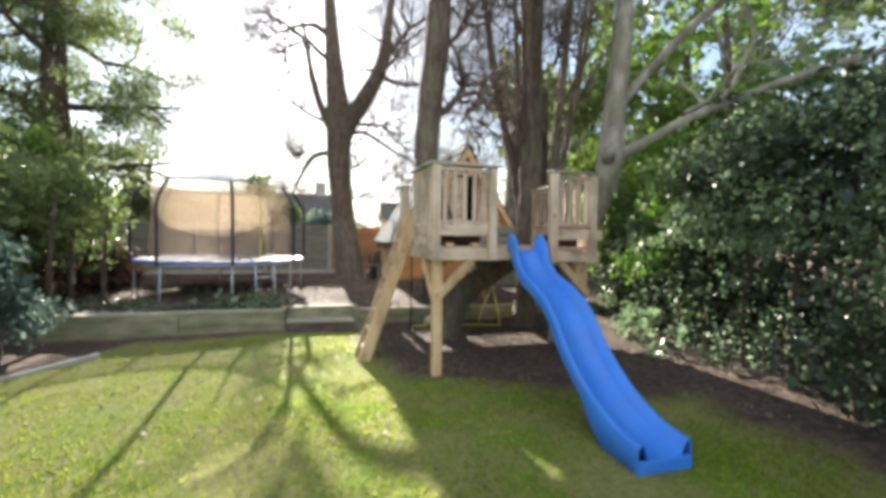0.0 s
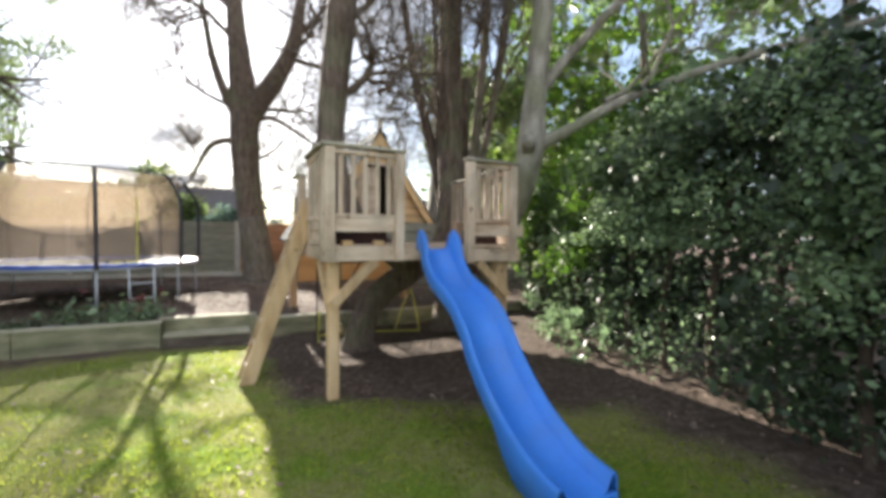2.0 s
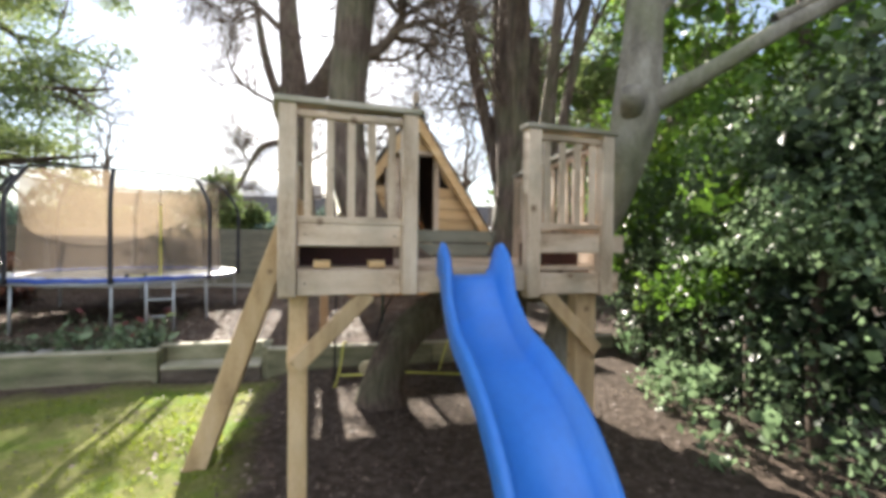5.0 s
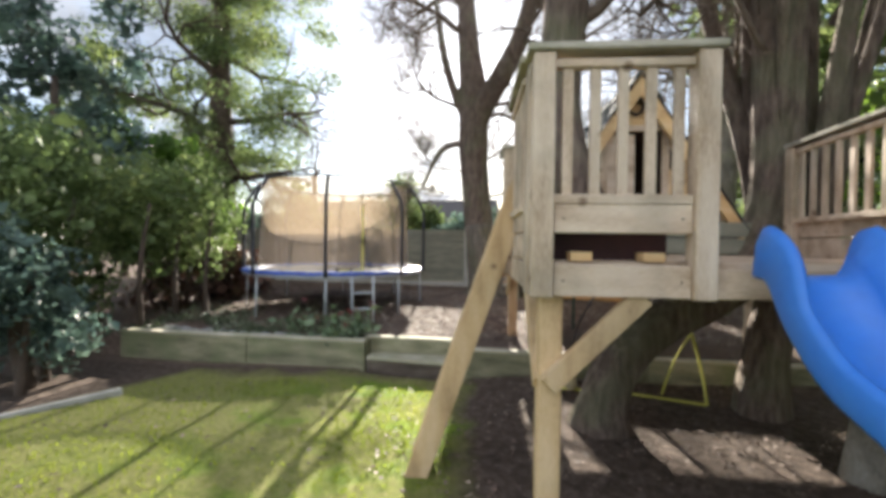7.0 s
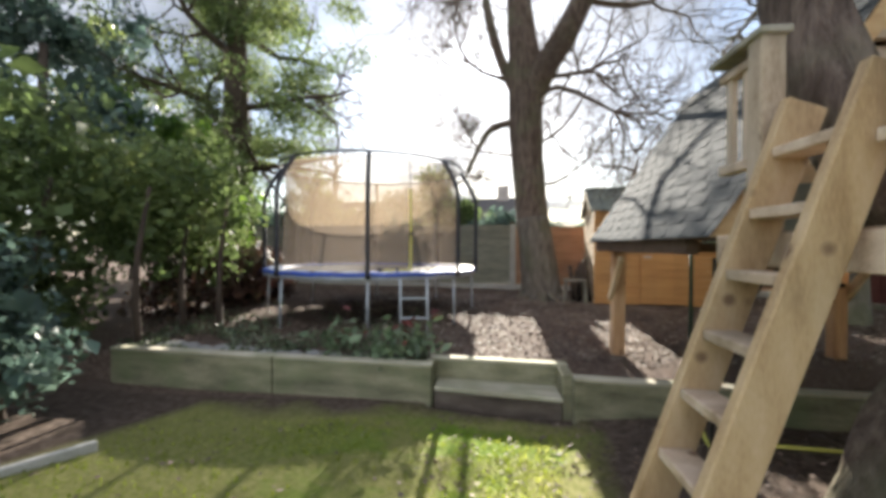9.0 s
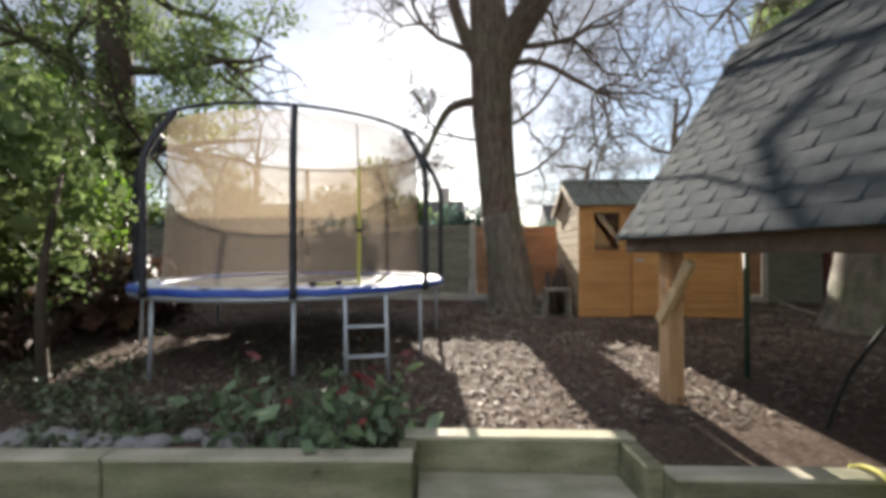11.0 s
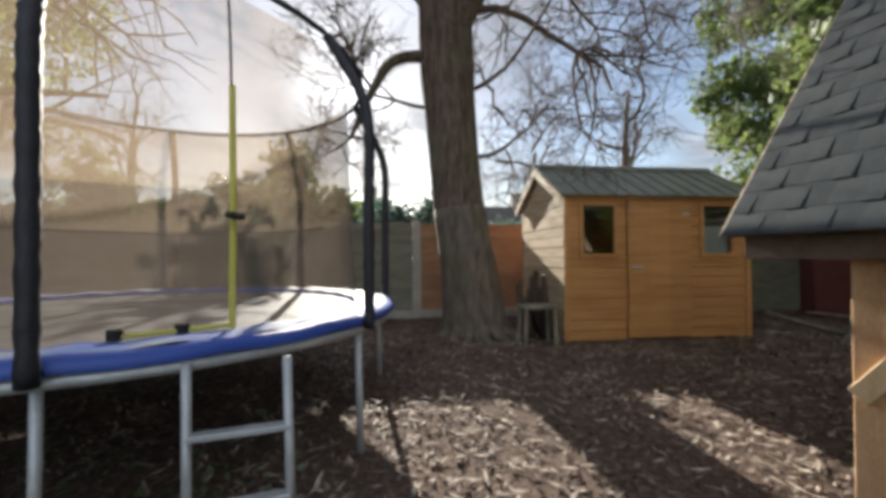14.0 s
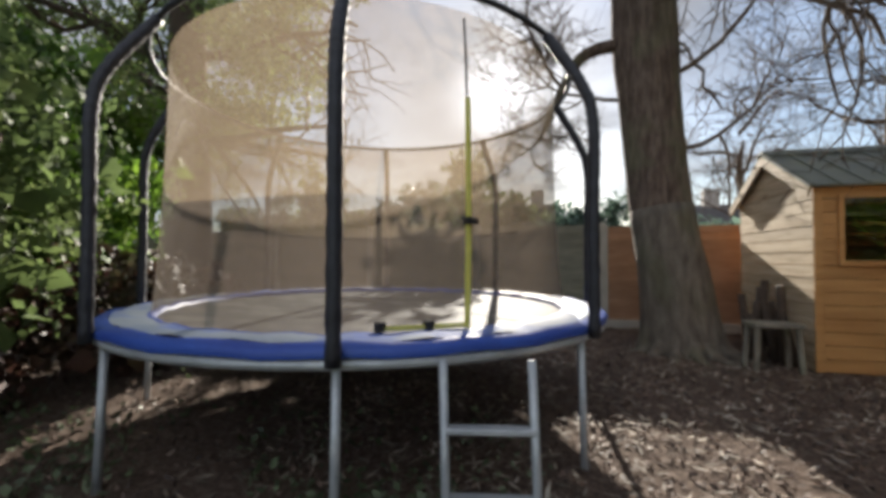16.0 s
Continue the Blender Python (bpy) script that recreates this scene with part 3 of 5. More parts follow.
    mp.inputs["Location"].default_value, mp.inputs["Rotation"].default_value = P0, (0, 0, radians(19))
    l.new(co.outputs["Object"], mp.inputs["Vector"])
    s = n.new("ShaderNodeSeparateXYZ")
    l.new(mp.outputs[0], s.inputs[0])
    u, v = s.outputs[0], s.outputs[1]
    wob = mth("MULTIPLY_ADD", tex(1.6), 1.4, -0.7)
    lawn = ramp(tex(28, 8, 0.75), [(0.07, 0.12, 0.012), (0.15, 0.24, 0.022), (0.27, 0.33, 0.05)], 0.3, 0.7)
    dry = ramp(tex(22, 8, 0.75), [(0.13, 0.13, 0.035), (0.27, 0.24, 0.09), (0.38, 0.33, 0.17)], 0.3, 0.7)
    soil = ramp(tex(14, 8, 0.7), [(0.045, 0.032, 0.024), (0.105, 0.076, 0.058), (0.20, 0.15, 0.12)], 0.3, 0.7)
    litter = ramp(tex(30, 8, 0.8), [(0.055, 0.036, 0.028), (0.15, 0.105, 0.08), (0.34, 0.265, 0.215)], 0.32, 0.72)
    patch = mth("MULTIPLY_ADD", tex(1.3, 5, 0.65), 7, -2.7, clamp=True)
    patch = mth("MAXIMUM", patch, mth("MULTIPLY", mth("MULTIPLY_ADD", mth("ADD", u, mth("MULTIPLY", wob, 0.8)), -0.8, -1.2, clamp=True), mth("MULTIPLY_ADD", v, 0.4, 0.45, clamp=True)))
    grass = mix(mth("MULTIPLY", patch, 0.75), lawn, dry)
    # soil: right of a line from the ladder's foot along the slide, and a strip before the raised bed
    right = mth("MULTIPLY_ADD", mth("ADD", mth("ADD", u, 0.45), mth("MULTIPLY", wob, 0.4)), 4.0, 0.0, clamp=True)
    near = mth("ADD", mth("ADD", v, -0.25), mth("MULTIPLY", mth("ADD", u, 0.5), 0.6))
    near = mth("MULTIPLY_ADD", mth("ADD", near, mth("MULTIPLY", wob, 0.6)), 2.5, 0.0, clamp=True)
    hedge_side = mth("MULTIPLY_ADD", mth("ADD", mth("SUBTRACT", u, 2.0), mth("MULTIPLY", wob, 0.6)), 2.5, 0.0, clamp=True)
    strip = mth("MULTIPLY_ADD", mth("ADD", mth("SUBTRACT", v, 2.85), mth("MULTIPLY", wob, 0.6)), 3.0, 0.0, clamp=True)
    side_x = n.new("ShaderNodeSeparateXYZ")
    l.new(co.outputs["Object"], side_x.inputs[0])
    beyond = mth("MULTIPLY_ADD", side_x.outputs[0], -6.0, -26.4, clamp=True)
    bare = mth("MAXIMUM", mth("MAXIMUM", mth("MAXIMUM", mth("MULTIPLY", right, near), hedge_side), strip), beyond)
    base = mix(bare, grass, soil)
    l.new(mix(mth("MULTIPLY_ADD", v, 20.0, -65.2, clamp=True), base, litter), b.inputs["Base Color"])
    bp = n.new("ShaderNodeBump")
    bp.inputs["Strength"].default_value, bp.inputs["Distance"].default_value = 0.8, 0.03
    l.new(tex(35, 8, 0.8), bp.inputs["Height"])
    l.new(bp.outputs[0], b.inputs["Normal"])
    return m


ground = ground_mesh()
ground.materials.append(ground_material())
tagged(new("ground", ground), "mown patchy lawn turning to bare soil and leaf litter on the raised part", "ground", kind="structure")


# ---- raised bed edge of railway sleepers, with a recessed step ----
def bed_edge():
    wall = thing("retaining_wall", uv(0, 0), 19, "weathered mossy timber sleeper edge of the raised garden", "retaining wall")
    wall["kind"] = "structure"
    def sleeper(name, a, b, half_w, z0, z1, mat, label="", bevel=0.008):
        part(name, Geo().prism([(a[0], a[1] - half_w), (b[0], b[1] - half_w), (b[0], b[1] + half_w), (a[0], a[1] + half_w)], z0, z1, axis="z"), mat, wall, label, bevel=bevel)

    runs = [(-4.9, -3.1), (-3.09, -1.55), (-0.36, 1.6), (1.61, 4.2)]
    runs = [((a, edge_v(min(a, -1.6) if a < -1 else a)), (b, edge_v(min(b, -1.6) if b < -1 else b))) for a, b in runs] + [((-1.60, 3.585), (-0.34, 3.475))]
    for a, b in runs:
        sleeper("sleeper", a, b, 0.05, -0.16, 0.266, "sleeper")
        # pale capping paints the lit line along the wall's top edge
        sleeper("capping", a, b, 0.054, 0.268, 0.292, "sleeper_top", "top board, pale with the light on the wall's top", 0.004)
    for u, v0, v1 in ((-1.58, 3.385, 3.53), (-0.385, 3.145, 3.42)):
        part("sleeper", Geo().box((u - 0.05, v0, -0.12), (u + 0.05, v1, 0.28)), "sleeper", wall, bevel=0.008)
    # riser is darker than the sleepers: moss, plus the tread's shadow as colour
    part("riser", Geo().prism([(-1.525, 3.285), (-0.44, 3.115), (-0.44, 3.40), (-1.525, 3.50)], -0.14, 0.058, axis="z"), "riser", wall, "dark mossy timber riser, the step's shadow put into its colour", bevel=0.006)
    part("tread", Geo().prism([(-1.525, 3.26), (-0.44, 3.09), (-0.44, 3.42), (-1.525, 3.53)], 0.06, 0.10, axis="z"), "sleeper_top", wall, "pale timber step", bevel=0.008)


bed_edge()


# ---- playhouse on its raised deck ----
def playhouse():
    h = thing("playhouse", uv(0, 0), 19, "pale softwood tree-deck playhouse with a shingled A-frame cabin and slatted railings", "playhouse")
    T, TH = "timber", "timber_h"
    bars = [0]

    def post(u, v, z0, z1, w=0.09, d=0.09):
        part("post", Geo().box((u - w / 2, v - d / 2, z0), (u + w / 2, v + d / 2, z1)), T, h, bevel=0.006)

    def rail(u0, v0, u1, v1, n, z0=1.71, z1=2.22, w=0.042):
        """Slats between two rails, from (u0, v0) to (u1, v1)."""
        a, b = Vector((u0, v0, 0)), Vector((u1, v1, 0))
        for z, hgt in ((z0 - 0.02, 0.04), (z1 + 0.0, 0.035)):
            part("rail", Geo().beam(a + Vector((0, 0, z)), b + Vector((0, 0, z)), 0.05, hgt), TH, h, bevel=0.004)
        way = (b - a).normalized()
        side = Vector((-way.y, way.x, 0))
        for i in range(n):
            p = a.lerp(b, (i + 0.5) / n)
            part("slat", Geo().beam(p + Vector((0, 0, z0)), p + Vector((0, 0, z1 - 0.018)), w, 0.02, up=side), T, h)

    def cap(u0, v0, u1, v1, z=2.27):
        part("rail", Geo().beam((u0, v0, z), (u1, v1, z), 0.12, 0.03), "timber_grey", h, "flat greyed handrail cap", bevel=0.005)

    # front, in two bays beside the slide
    FL, FR = 0.12, 0.125
    for u in (0.03, 0.68):
        post(u, FL, 1.26, 2.27)
    for u in (1.47, 2.01):
        post(u, FR, 1.22, 2.27)
    rail(0.075, FL, 0.635, FL, 5, 1.69, 2.23)
    rail(1.515, FR, 1.965, FR, 4, 1.69, 2.23)
    cap(-0.04, FL, 0.745, FL, 2.287)
    cap(1.41, FR, 2.075, FR, 2.287)
    for a, b, v, dz in ((0.078, 0.633, FL, 0), (1.517, 1.963, FR, -0.03)):
        part("board", Geo().box((a, v - 0.02, 1.53 + dz), (b, v + 0.02, 1.65 + dz)), TH, h, bevel=0.004)
        part("board", Geo().box((a, v - 0.02, 1.265 + dz), (b, v + 0.02, 1.40 + dz)), TH, h, bevel=0.004)
        for x in (a + 0.04, b - 0.04):
            for z in (1.33, 1.59):
                part("screw", Geo().box((x - 0.004, v - 0.023, z + dz - 0.004), (x + 0.004, v - 0.019, z + dz + 0.004)), "dark", h)
    for a, b in ((0.08, 0.63), (1.5, 1.95)):
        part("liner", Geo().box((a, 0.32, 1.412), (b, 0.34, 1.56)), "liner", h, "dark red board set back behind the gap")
    for a in (0.16, 0.46):
        part("block", Geo().box((a, 0.15, 1.412), (a + 0.09, 0.23, 1.45)), "cladding", h, "small loose-looking timber block")
    part("board", Geo().box((0.73, 0.11, 1.265), (1.42, 0.15, 1.385)), TH, h, bevel=0.004)
    part("board", Geo().box((2.057, 0.12, 1.50), (2.17, 0.16, 1.62)), TH, h, bevel=0.004)
    part("board", Geo().box((2.057, 0.12, 1.235), (2.13, 0.16, 1.37)), TH, h, bevel=0.004)
    # left side: railing, ladder gap, end post
    post(0.0, 0.225, 1.26, 2.265, 0.05, 0.11)
    rail(-0.012, 0.285, -0.012, 0.86, 7, 1.67, 2.23)
    cap(0, 0.185, 0, 0.90, 2.288)
    for z0, z1 in ((1.275, 1.40), (1.41, 1.53), (1.54, 1.66)):
        part("board", Geo().box((-0.02, 0.285, z0), (0.02, 0.84, z1)), TH, h, bevel=0.004)
    part("board", Geo().box((-0.02, 0.845, 1.275), (0.02, 1.66, 1.40)), TH, h, bevel=0.004)
    post(0.0, 1.36, 1.27, 2.16)
    rail(0.0, 1.41, 0.0, 1.64, 2, 1.71, 2.1)
    cap(0, 1.3, 0, 1.66, 2.17)
    # right side railing, splayed a little outward
    rail(2.03, 0.24, 2.215, 1.72, 12)
    cap(2.03, 0.22, 2.23, 1.80)
    post(2.225, 1.76, 1.27, 2.255)
    for z0, z1 in ((1.275, 1.40), (1.41, 1.55), (1.56, 1.68)):
        part("board", Geo().prism([(2.045, 0.24), (2.085, 0.24), (2.27, 1.72), (2.23, 1.72)], z0, z1, axis="z"), TH, h, bevel=0.004)
    # legs and braces
    for u, v, z1, w in ((0.085, 0.215, 1.258, 0.10), (1.93, 0.24, 1.218, 0.16)):
        part("post", Geo().box((u - w / 2, v - 0.05, -0.1), (u + w / 2, v + 0.05, z1)), "timber_warm", h, "warmer brown squared leg", bevel=0.006)
    for u in (0.30, 2.40):
        part("post", Geo().box((u - 0.06, 4.06, 0.1), (u + 0.06, 4.18, 1.33)), "post_orange", h, "orange-brown squared post", bevel=0.006)
    post(2.3, 2.3, 0.0, 1.27, 0.12, 0.12)
    for a, b in (((0.07, 0.14, 0.88), (0.46, 0.14, 1.27)), ((0.045, 0.22, 0.86), (0.045, 0.60, 1.27)), ((1.98, 0.145, 0.85), (1.59, 0.145, 1.24)),
                 ((0.232, 4.15, 0.80), (0.232, 3.80, 1.24)), ((2.468, 4.15, 0.80), (2.468, 3.80, 1.24))):
        part("brace", Geo().beam(a, b, 0.045, 0.075 if a[1] > 3 else 0.09), "timber_warm", h, bevel=0.004)
    # deck
    for i in range(15):
        v = 0.18 + i * 0.148
        part("deck_board", Geo().box((0.03 if v < 1.45 else 0.72, v, 1.385), (2.0 + 0.125 * v, v + 0.14, 1.41)), TH, h)
    for v in (0.35, 1.2, 2.2):
        part("joist", Geo().box((0.03 if v < 2 else 0.6, v - 0.03, 1.27), (2.0 + 0.125 * v, v + 0.03, 1.383)), TH, h)
    # cabin
    f, rear, mid, half, eave, ridge = 2.14, 4.55, 1.16, 1.03, 1.415, 2.96
    for i in range(2):
        part("board", Geo().box((0.30, f - 0.14, 1.42 + i * 0.14), (2.2, f - 0.10, 1.55 + i * 0.14)), "fence_grey", h, "greenish weathered plinth board", bevel=0.004)
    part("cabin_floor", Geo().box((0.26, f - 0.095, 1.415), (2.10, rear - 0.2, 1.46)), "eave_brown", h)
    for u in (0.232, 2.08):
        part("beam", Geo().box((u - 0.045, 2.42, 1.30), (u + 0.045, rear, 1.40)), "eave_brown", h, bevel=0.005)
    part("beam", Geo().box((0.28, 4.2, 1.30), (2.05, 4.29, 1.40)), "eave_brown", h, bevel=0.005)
    # front wall of level boards, with a door opening and a window on each side
    slope = (ridge - eave) / half
    rows = np.arange(1.70, 3.25, 0.115)
    for z in rows:
        z1 = z + 0.109
        w0, w1 = (ridge - z) / slope - 0.04, (ridge - z1) / slope - 0.05
        if w1 < 0.04:
            break
        spans = [(-w0, w0, -w1, w1)]
        if z1 < 2.50:
            spans = [(-w0, -0.24, -w1, -0.24), (0.24, w0, 0.24, w1)]
            if z > 2.05 and z1 < 2.40:
                spans = [(-w0, -max(0.30, w0 - 0.08), -w1, -max(0.30, w1 - 0.08)), (max(0.30, w0 - 0.08), w0, max(0.30, w1 - 0.08), w1)]
        for a0, b0, a1, b1 in spans:
            if b0 - a0 < 0.02 or b1 - a1 < 0.0:
                continue
            part("board", Geo().prism([(mid + a0, z), (mid + b0, z), (mid + b1, z1), (mid + a1, z1)], f, f + 0.022), "cladding", h)
    for s in (-1, 1):
        part("door_frame", Geo().box((mid + s * 0.265 - 0.03, f - 0.012, 1.56), (mid + s * 0.265 + 0.03, f + 0.03, 2.495)), T, h, bevel=0.003)
        part("bargeboard", Geo().prism([(mid + s * half, eave - 0.01), (mid + s * (half - 0.10), eave - 0.01), (mid, ridge - 0.19), (mid, ridge - 0.02)], f - 0.13, f - 0.10), "cladding", h)
        part("bargeboard", Geo().prism([(mid + s * half, eave - 0.01), (mid + s * (half - 0.10), eave - 0.01), (mid, ridge - 0.19), (mid, ridge - 0.02)], rear + 0.05, rear + 0.08), TH, h)
    part("door_frame", Geo().box((mid - 0.295, f - 0.012, 2.497), (mid + 0.295, f + 0.03, 2.545)), TH, h, bevel=0.003)
    part("door_panel", Geo().box((mid - 0.23, f + 0.05, 1.56), (mid + 0.02, f + 0.07, 2.48)), TH, h, "dark half-open door leaf")
    part("rear_wall", Geo().prism([(mid - half + 0.12, eave + 0.03), (mid + half - 0.12, eave + 0.03), (mid, ridge - 0.2)], rear - 0.25, rear - 0.22), "cladding", h)
    for s in (-1, 1):
        way = Vector((-s * half, 0, ridge - eave)).normalized()
        nor = Vector((s * (ridge - eave), 0, half)).normalized()
        e = Vector((mid + s * half, 0, eave))
        full = math.hypot(half, ridge - eave)
        g = Geo()
        q = [e, e + way * full, e + way * full - nor * 0.03, e - nor * 0.03]
        g.prism([(p.x, p.z) for p in q], f - 0.09, rear + 0.04)
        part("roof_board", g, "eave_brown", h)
        # felt shingles, each a thin tab with its lower edge lifted
        gm = {}
        rows_n = 15
        for r in range(rows_n):
            a = r * full / rows_n - 0.015
            n = 10
            width = (rear + 0.06 - (f - 0.15)) / n
            for c in range(n + (r % 2)):
                v0 = f - 0.15 + (c - 0.5 * (r % 2)) * width + 0.0002
                v1 = v0 + width - 0.0004
                v0, v1 = max(v0, f - 0.15), min(v1, rear + 0.06)
                key = (s, round(v1 - v0, 3))
                if key not in gm:
                    g = Geo()
                    w, lg = v1 - v0, full / rows_n * 1.25
                    lo, hi = Vector((0, 0, 0)) + nor * 0.0056, way * lg + nor * 0.0035
                    g.prism([(p.x, p.z) for p in (lo, hi, hi - nor * 0.003, lo - nor * 0.003)], 0, w)
                    tab = way * (full / rows_n * 0.8)
                    g.prism([(p.x, p.z) for p in (lo - way * 0.003 + nor * 0.0042, lo + tab, lo - way * 0.003)], w * 0.34, w * 0.60)
                    gm[key] = g.mesh("shingle", "shingle")
                ob = part("shingle", gm[key], None, h)
                p = e + way * a
                ob.location = (p.x, v0, p.z)
    part("ornament", Geo().tube([(mid + 0.06 * math.cos(k * 0.5236), f - 0.012, 2.70 + 0.06 * math.sin(k * 0.5236)) for k in range(13)], 0.014, 6), "bark_far", h, "small dark ring ornament on the gable")
    part("ridge_cap", Geo().prism([(mid - 0.10, ridge - 0.11), (mid, ridge + 0.05), (mid + 0.10, ridge - 0.11), (mid, ridge + 0.015)], f - 0.16, rear + 0.07), "shingle", h)
    part("finial", Geo().box((mid - 0.03, f - 0.15, ridge - 0.02), (mid + 0.03, f - 0.09, ridge + 0.16)), T, h, "small pointed timber finial", bevel=0.01)
    return h


playhouse()


def ladder():
    h = thing("ladder", uv(0, 0), 19, "steep timber ladder with flat rungs leaning against the deck", "ladder")
    foot, head = Vector((-0.605, 0, -0.02)), Vector((0.045, 0, 1.86))
    for v in (0.91, 1.23):
        part("stringer", Geo().beam(foot + Vector((0, v, 0)), head + Vector((0, v, 0)), 0.045, 0.14, up=(1, 0, 0)), "timber_warm", h, bevel=0.005)
    for i in range(8):
        p = foot.lerp(head, 0.1 + i * 0.115)
        part("rung", Geo().box((p.x - 0.06, 0.934, p.z - 0.018), (p.x + 0.06, 1.206, p.z + 0.018)), "timber_h", h, bevel=0.004)


ladder()


def slide():
    """A moulded trough with raised, rounded rims, waving on its way down."""
    top, foot = Vector((0.875, 4.57, 1.41)), Vector((1.435, 2.61, 0.10))
    run = (foot - top).to_2d().length
    ob = thing("slide", (top.x, top.y, 0), math.degrees(math.atan2(foot.y - top.y, foot.x - top.x)) + 90, "blue moulded plastic wavy slide bolted to the deck", "slide")
    keys = [(0.0, 1.375), (0.09, 1.355), (0.20, 1.21), (0.38, 1.06), (0.60, 0.98), (0.80, 0.885), (0.95, 0.76), (1.10, 0.58), (1.30, 0.40), (1.50, 0.265), (1.75, 0.155), (1.92, 0.12), (run, 0.11)]
    line = bent([(0, -a, b) for a, b in keys], 5)
    sec = [(-0.265, 0.0), (-0.262, 0.085), (-0.245, 0.11), (-0.215, 0.105), (-0.18, 0.03), (-0.15, 0.004), (0, 0), (0.15, 0.004), (0.18, 0.03), (0.215, 0.105), (0.245, 0.11), (0.262, 0.085), (0.265, 0.0)]
    inner = [(x * 0.955, z - 0.014) for x, z in reversed(sec)]
    ring = sec + inner
    g = Geo()
    n = len(ring)
    for i, p in enumerate(line):
        t = (line[min(i + 1, len(line) - 1)] - line[max(i - 1, 0)]).normalized()
        up = Vector((0, 0, 1)) - t * t.z
        up.normalize()
        k = 1.0 + 0.75 * max(0, 1 - abs(i - 3) / 7)
        flare = 0.70 + 0.10 * min(1, i / 26)
        for x, z in ring:
            q = p + Vector((x * flare, 0, 0)) + up * (z * (k if z > 0.02 else 1))
            if abs(x) > 0.24 and z <= 0.001 and p.z < 0.3:
                q.z *= max(0.0, (p.z - 0.14) / 0.16)
            g.v.append(q)
    for i in range(len(line) - 1):
        for j in range(n):
            a, b = i * n + j, i * n + (j + 1) % n
            g.f.append((a, a + n, b + n, b))
    half_n = len(sec)
    for base in (0, (len(line) - 1) * n):
        k0 = len(g.v)
        g.v += [g.v[base + j].copy() for j in range(n)]
        g.f += [(k0 + j, k0 + j + 1, k0 + n - 2 - j, k0 + n - 1 - j) for j in range(half_n - 1)]
    part("trough", g, "slide_blue", ob, smooth=True)
    part("foot", Geo().box((-0.213, -run - 0.014, 0.0), (0.213, -run + 0.02, 0.113)), "slide_blue", ob, bevel=0.006)


slide()


# ---- trampoline ----
def trampoline():
    c, R, z = Vector((-4.80, 9.11, 0)), 1.63, 0.99
    base = 0.30
    t = thing("trampoline", c, 0, "round garden trampoline with blue edge pad and tan safety net", "trampoline")
    ang = [radians(-58 + 45 * i) for i in range(8)]
    ring = lambda r, zz, n=48: [(r * math.cos(2 * math.pi * i / n), r * math.sin(2 * math.pi * i / n), zz) for i in range(n + 1)]
    part("frame", Geo().tube(ring(R - 0.008, z - 0.055), 0.024, 8), "steel", t, smooth=True)
    g = Geo()
    n = 64
    for r, zz in ((R + 0.02, z - 0.03), (R + 0.025, z - 0.008), (R + 0.01, z + 0.012), (R - 0.055, z + 0.020)):
        g.v += [Vector((r * math.cos(2 * math.pi * i / n), r * math.sin(2 * math.pi * i / n), zz + 0.006 * math.sin(i * 1.9))) for i in range(n)]
    for k in range(3):
        for i in range(n):
            g.f.append((k * n + i, k * n + (i + 1) % n, (k + 1) * n + (i + 1) % n, (k + 1) * n + i))
    part("pad_skirt", g, "pad_blue", t, "blue vinyl pad edge", smooth=True)
    g = Geo()
    for r, zz in ((R - 0.055, z + 0.020), (R - 0.10, z + 0.026), (R - 0.16, z + 0.024), (R - 0.225, z + 0.018)):
        g.v += [Vector((r * math.cos(2 * math.pi * i / n), r * math.sin(2 * math.pi * i / n), zz + 0.008 * math.sin(i * 2.7 + r * 9))) for i in range(n)]
    for k in range(3):
        for i in range(n):
            g.f.append((k * n + i, k * n + (i + 1) % n, (k + 1) * n + (i + 1) % n, (k + 1) * n + i))
    part("pad_top", g, "pad_top", t, "faded silvery pad with blue seams", smooth=True)
    g = Geo()
    for r, zz in ((R - 0.225, z + 0.018), (R - 0.24, z + 0.02), (R - 0.26, z + 0.01), (R - 0.27, z - 0.01)):
        g.v += [Vector((r * math.cos(2 * math.pi * i / n), r * math.sin(2 * math.pi * i / n), zz + 0.008 * math.sin(i * 2.7 + r * 9))) for i in range(n)]
    for k in range(3):
        for i in range(n):
            g.f.append((k * n + i, k * n + (i + 1) % n, (k + 1) * n + (i + 1) % n, (k + 1) * n + i))
    part("pad_binding", g, "pad_blue", t, "blue inner binding of the pad", smooth=True)
    g = Geo()
    g.v += [Vector((0, 0, z - 0.02))] + [Vector(p) for p in ring(R - 0.22, z - 0.01, n)[:-1]]
    g.f += [(0, 1 + i, 1 + (i + 1) % n) for i in range(n)]
    part("jumping_mat", g, "mat_black", t, "black woven mat, dusty")
    for a in ang:
        d = Vector((math.cos(a), math.sin(a), 0))
        part("leg", Geo().tube([d * (R - 0.02) + Vector((0, 0, z - 0.05)), d * (R + 0.0) + Vector((0, 0, base - 0.1))], 0.019, 8), "steel", t, smooth=True)
        line = bent([d * (R + 0.05) + Vector((0, 0, z - 0.05)), d * (R + 0.05) + Vector((0, 0, z + 0.6)), d * (R + 0.05) + Vector((0, 0, z + 1.02)), d * (R - 0.01) + Vector((0, 0, z + 1.24)), d * (R - 0.20) + Vector((0, 0, z + 1.55))], 12)
        g = Geo().tube(line, [0.030 + 0.0028 * math.sin(i * 2.4) for i in range(len(line))], 10)
        part("net_pole", g, "foam", t, "black foam-sleeved net pole", smooth=True)
    part("top_ring", Geo().tube(ring(R - 0.20, z + 1.56), 0.016, 6), "foam", t, smooth=True)
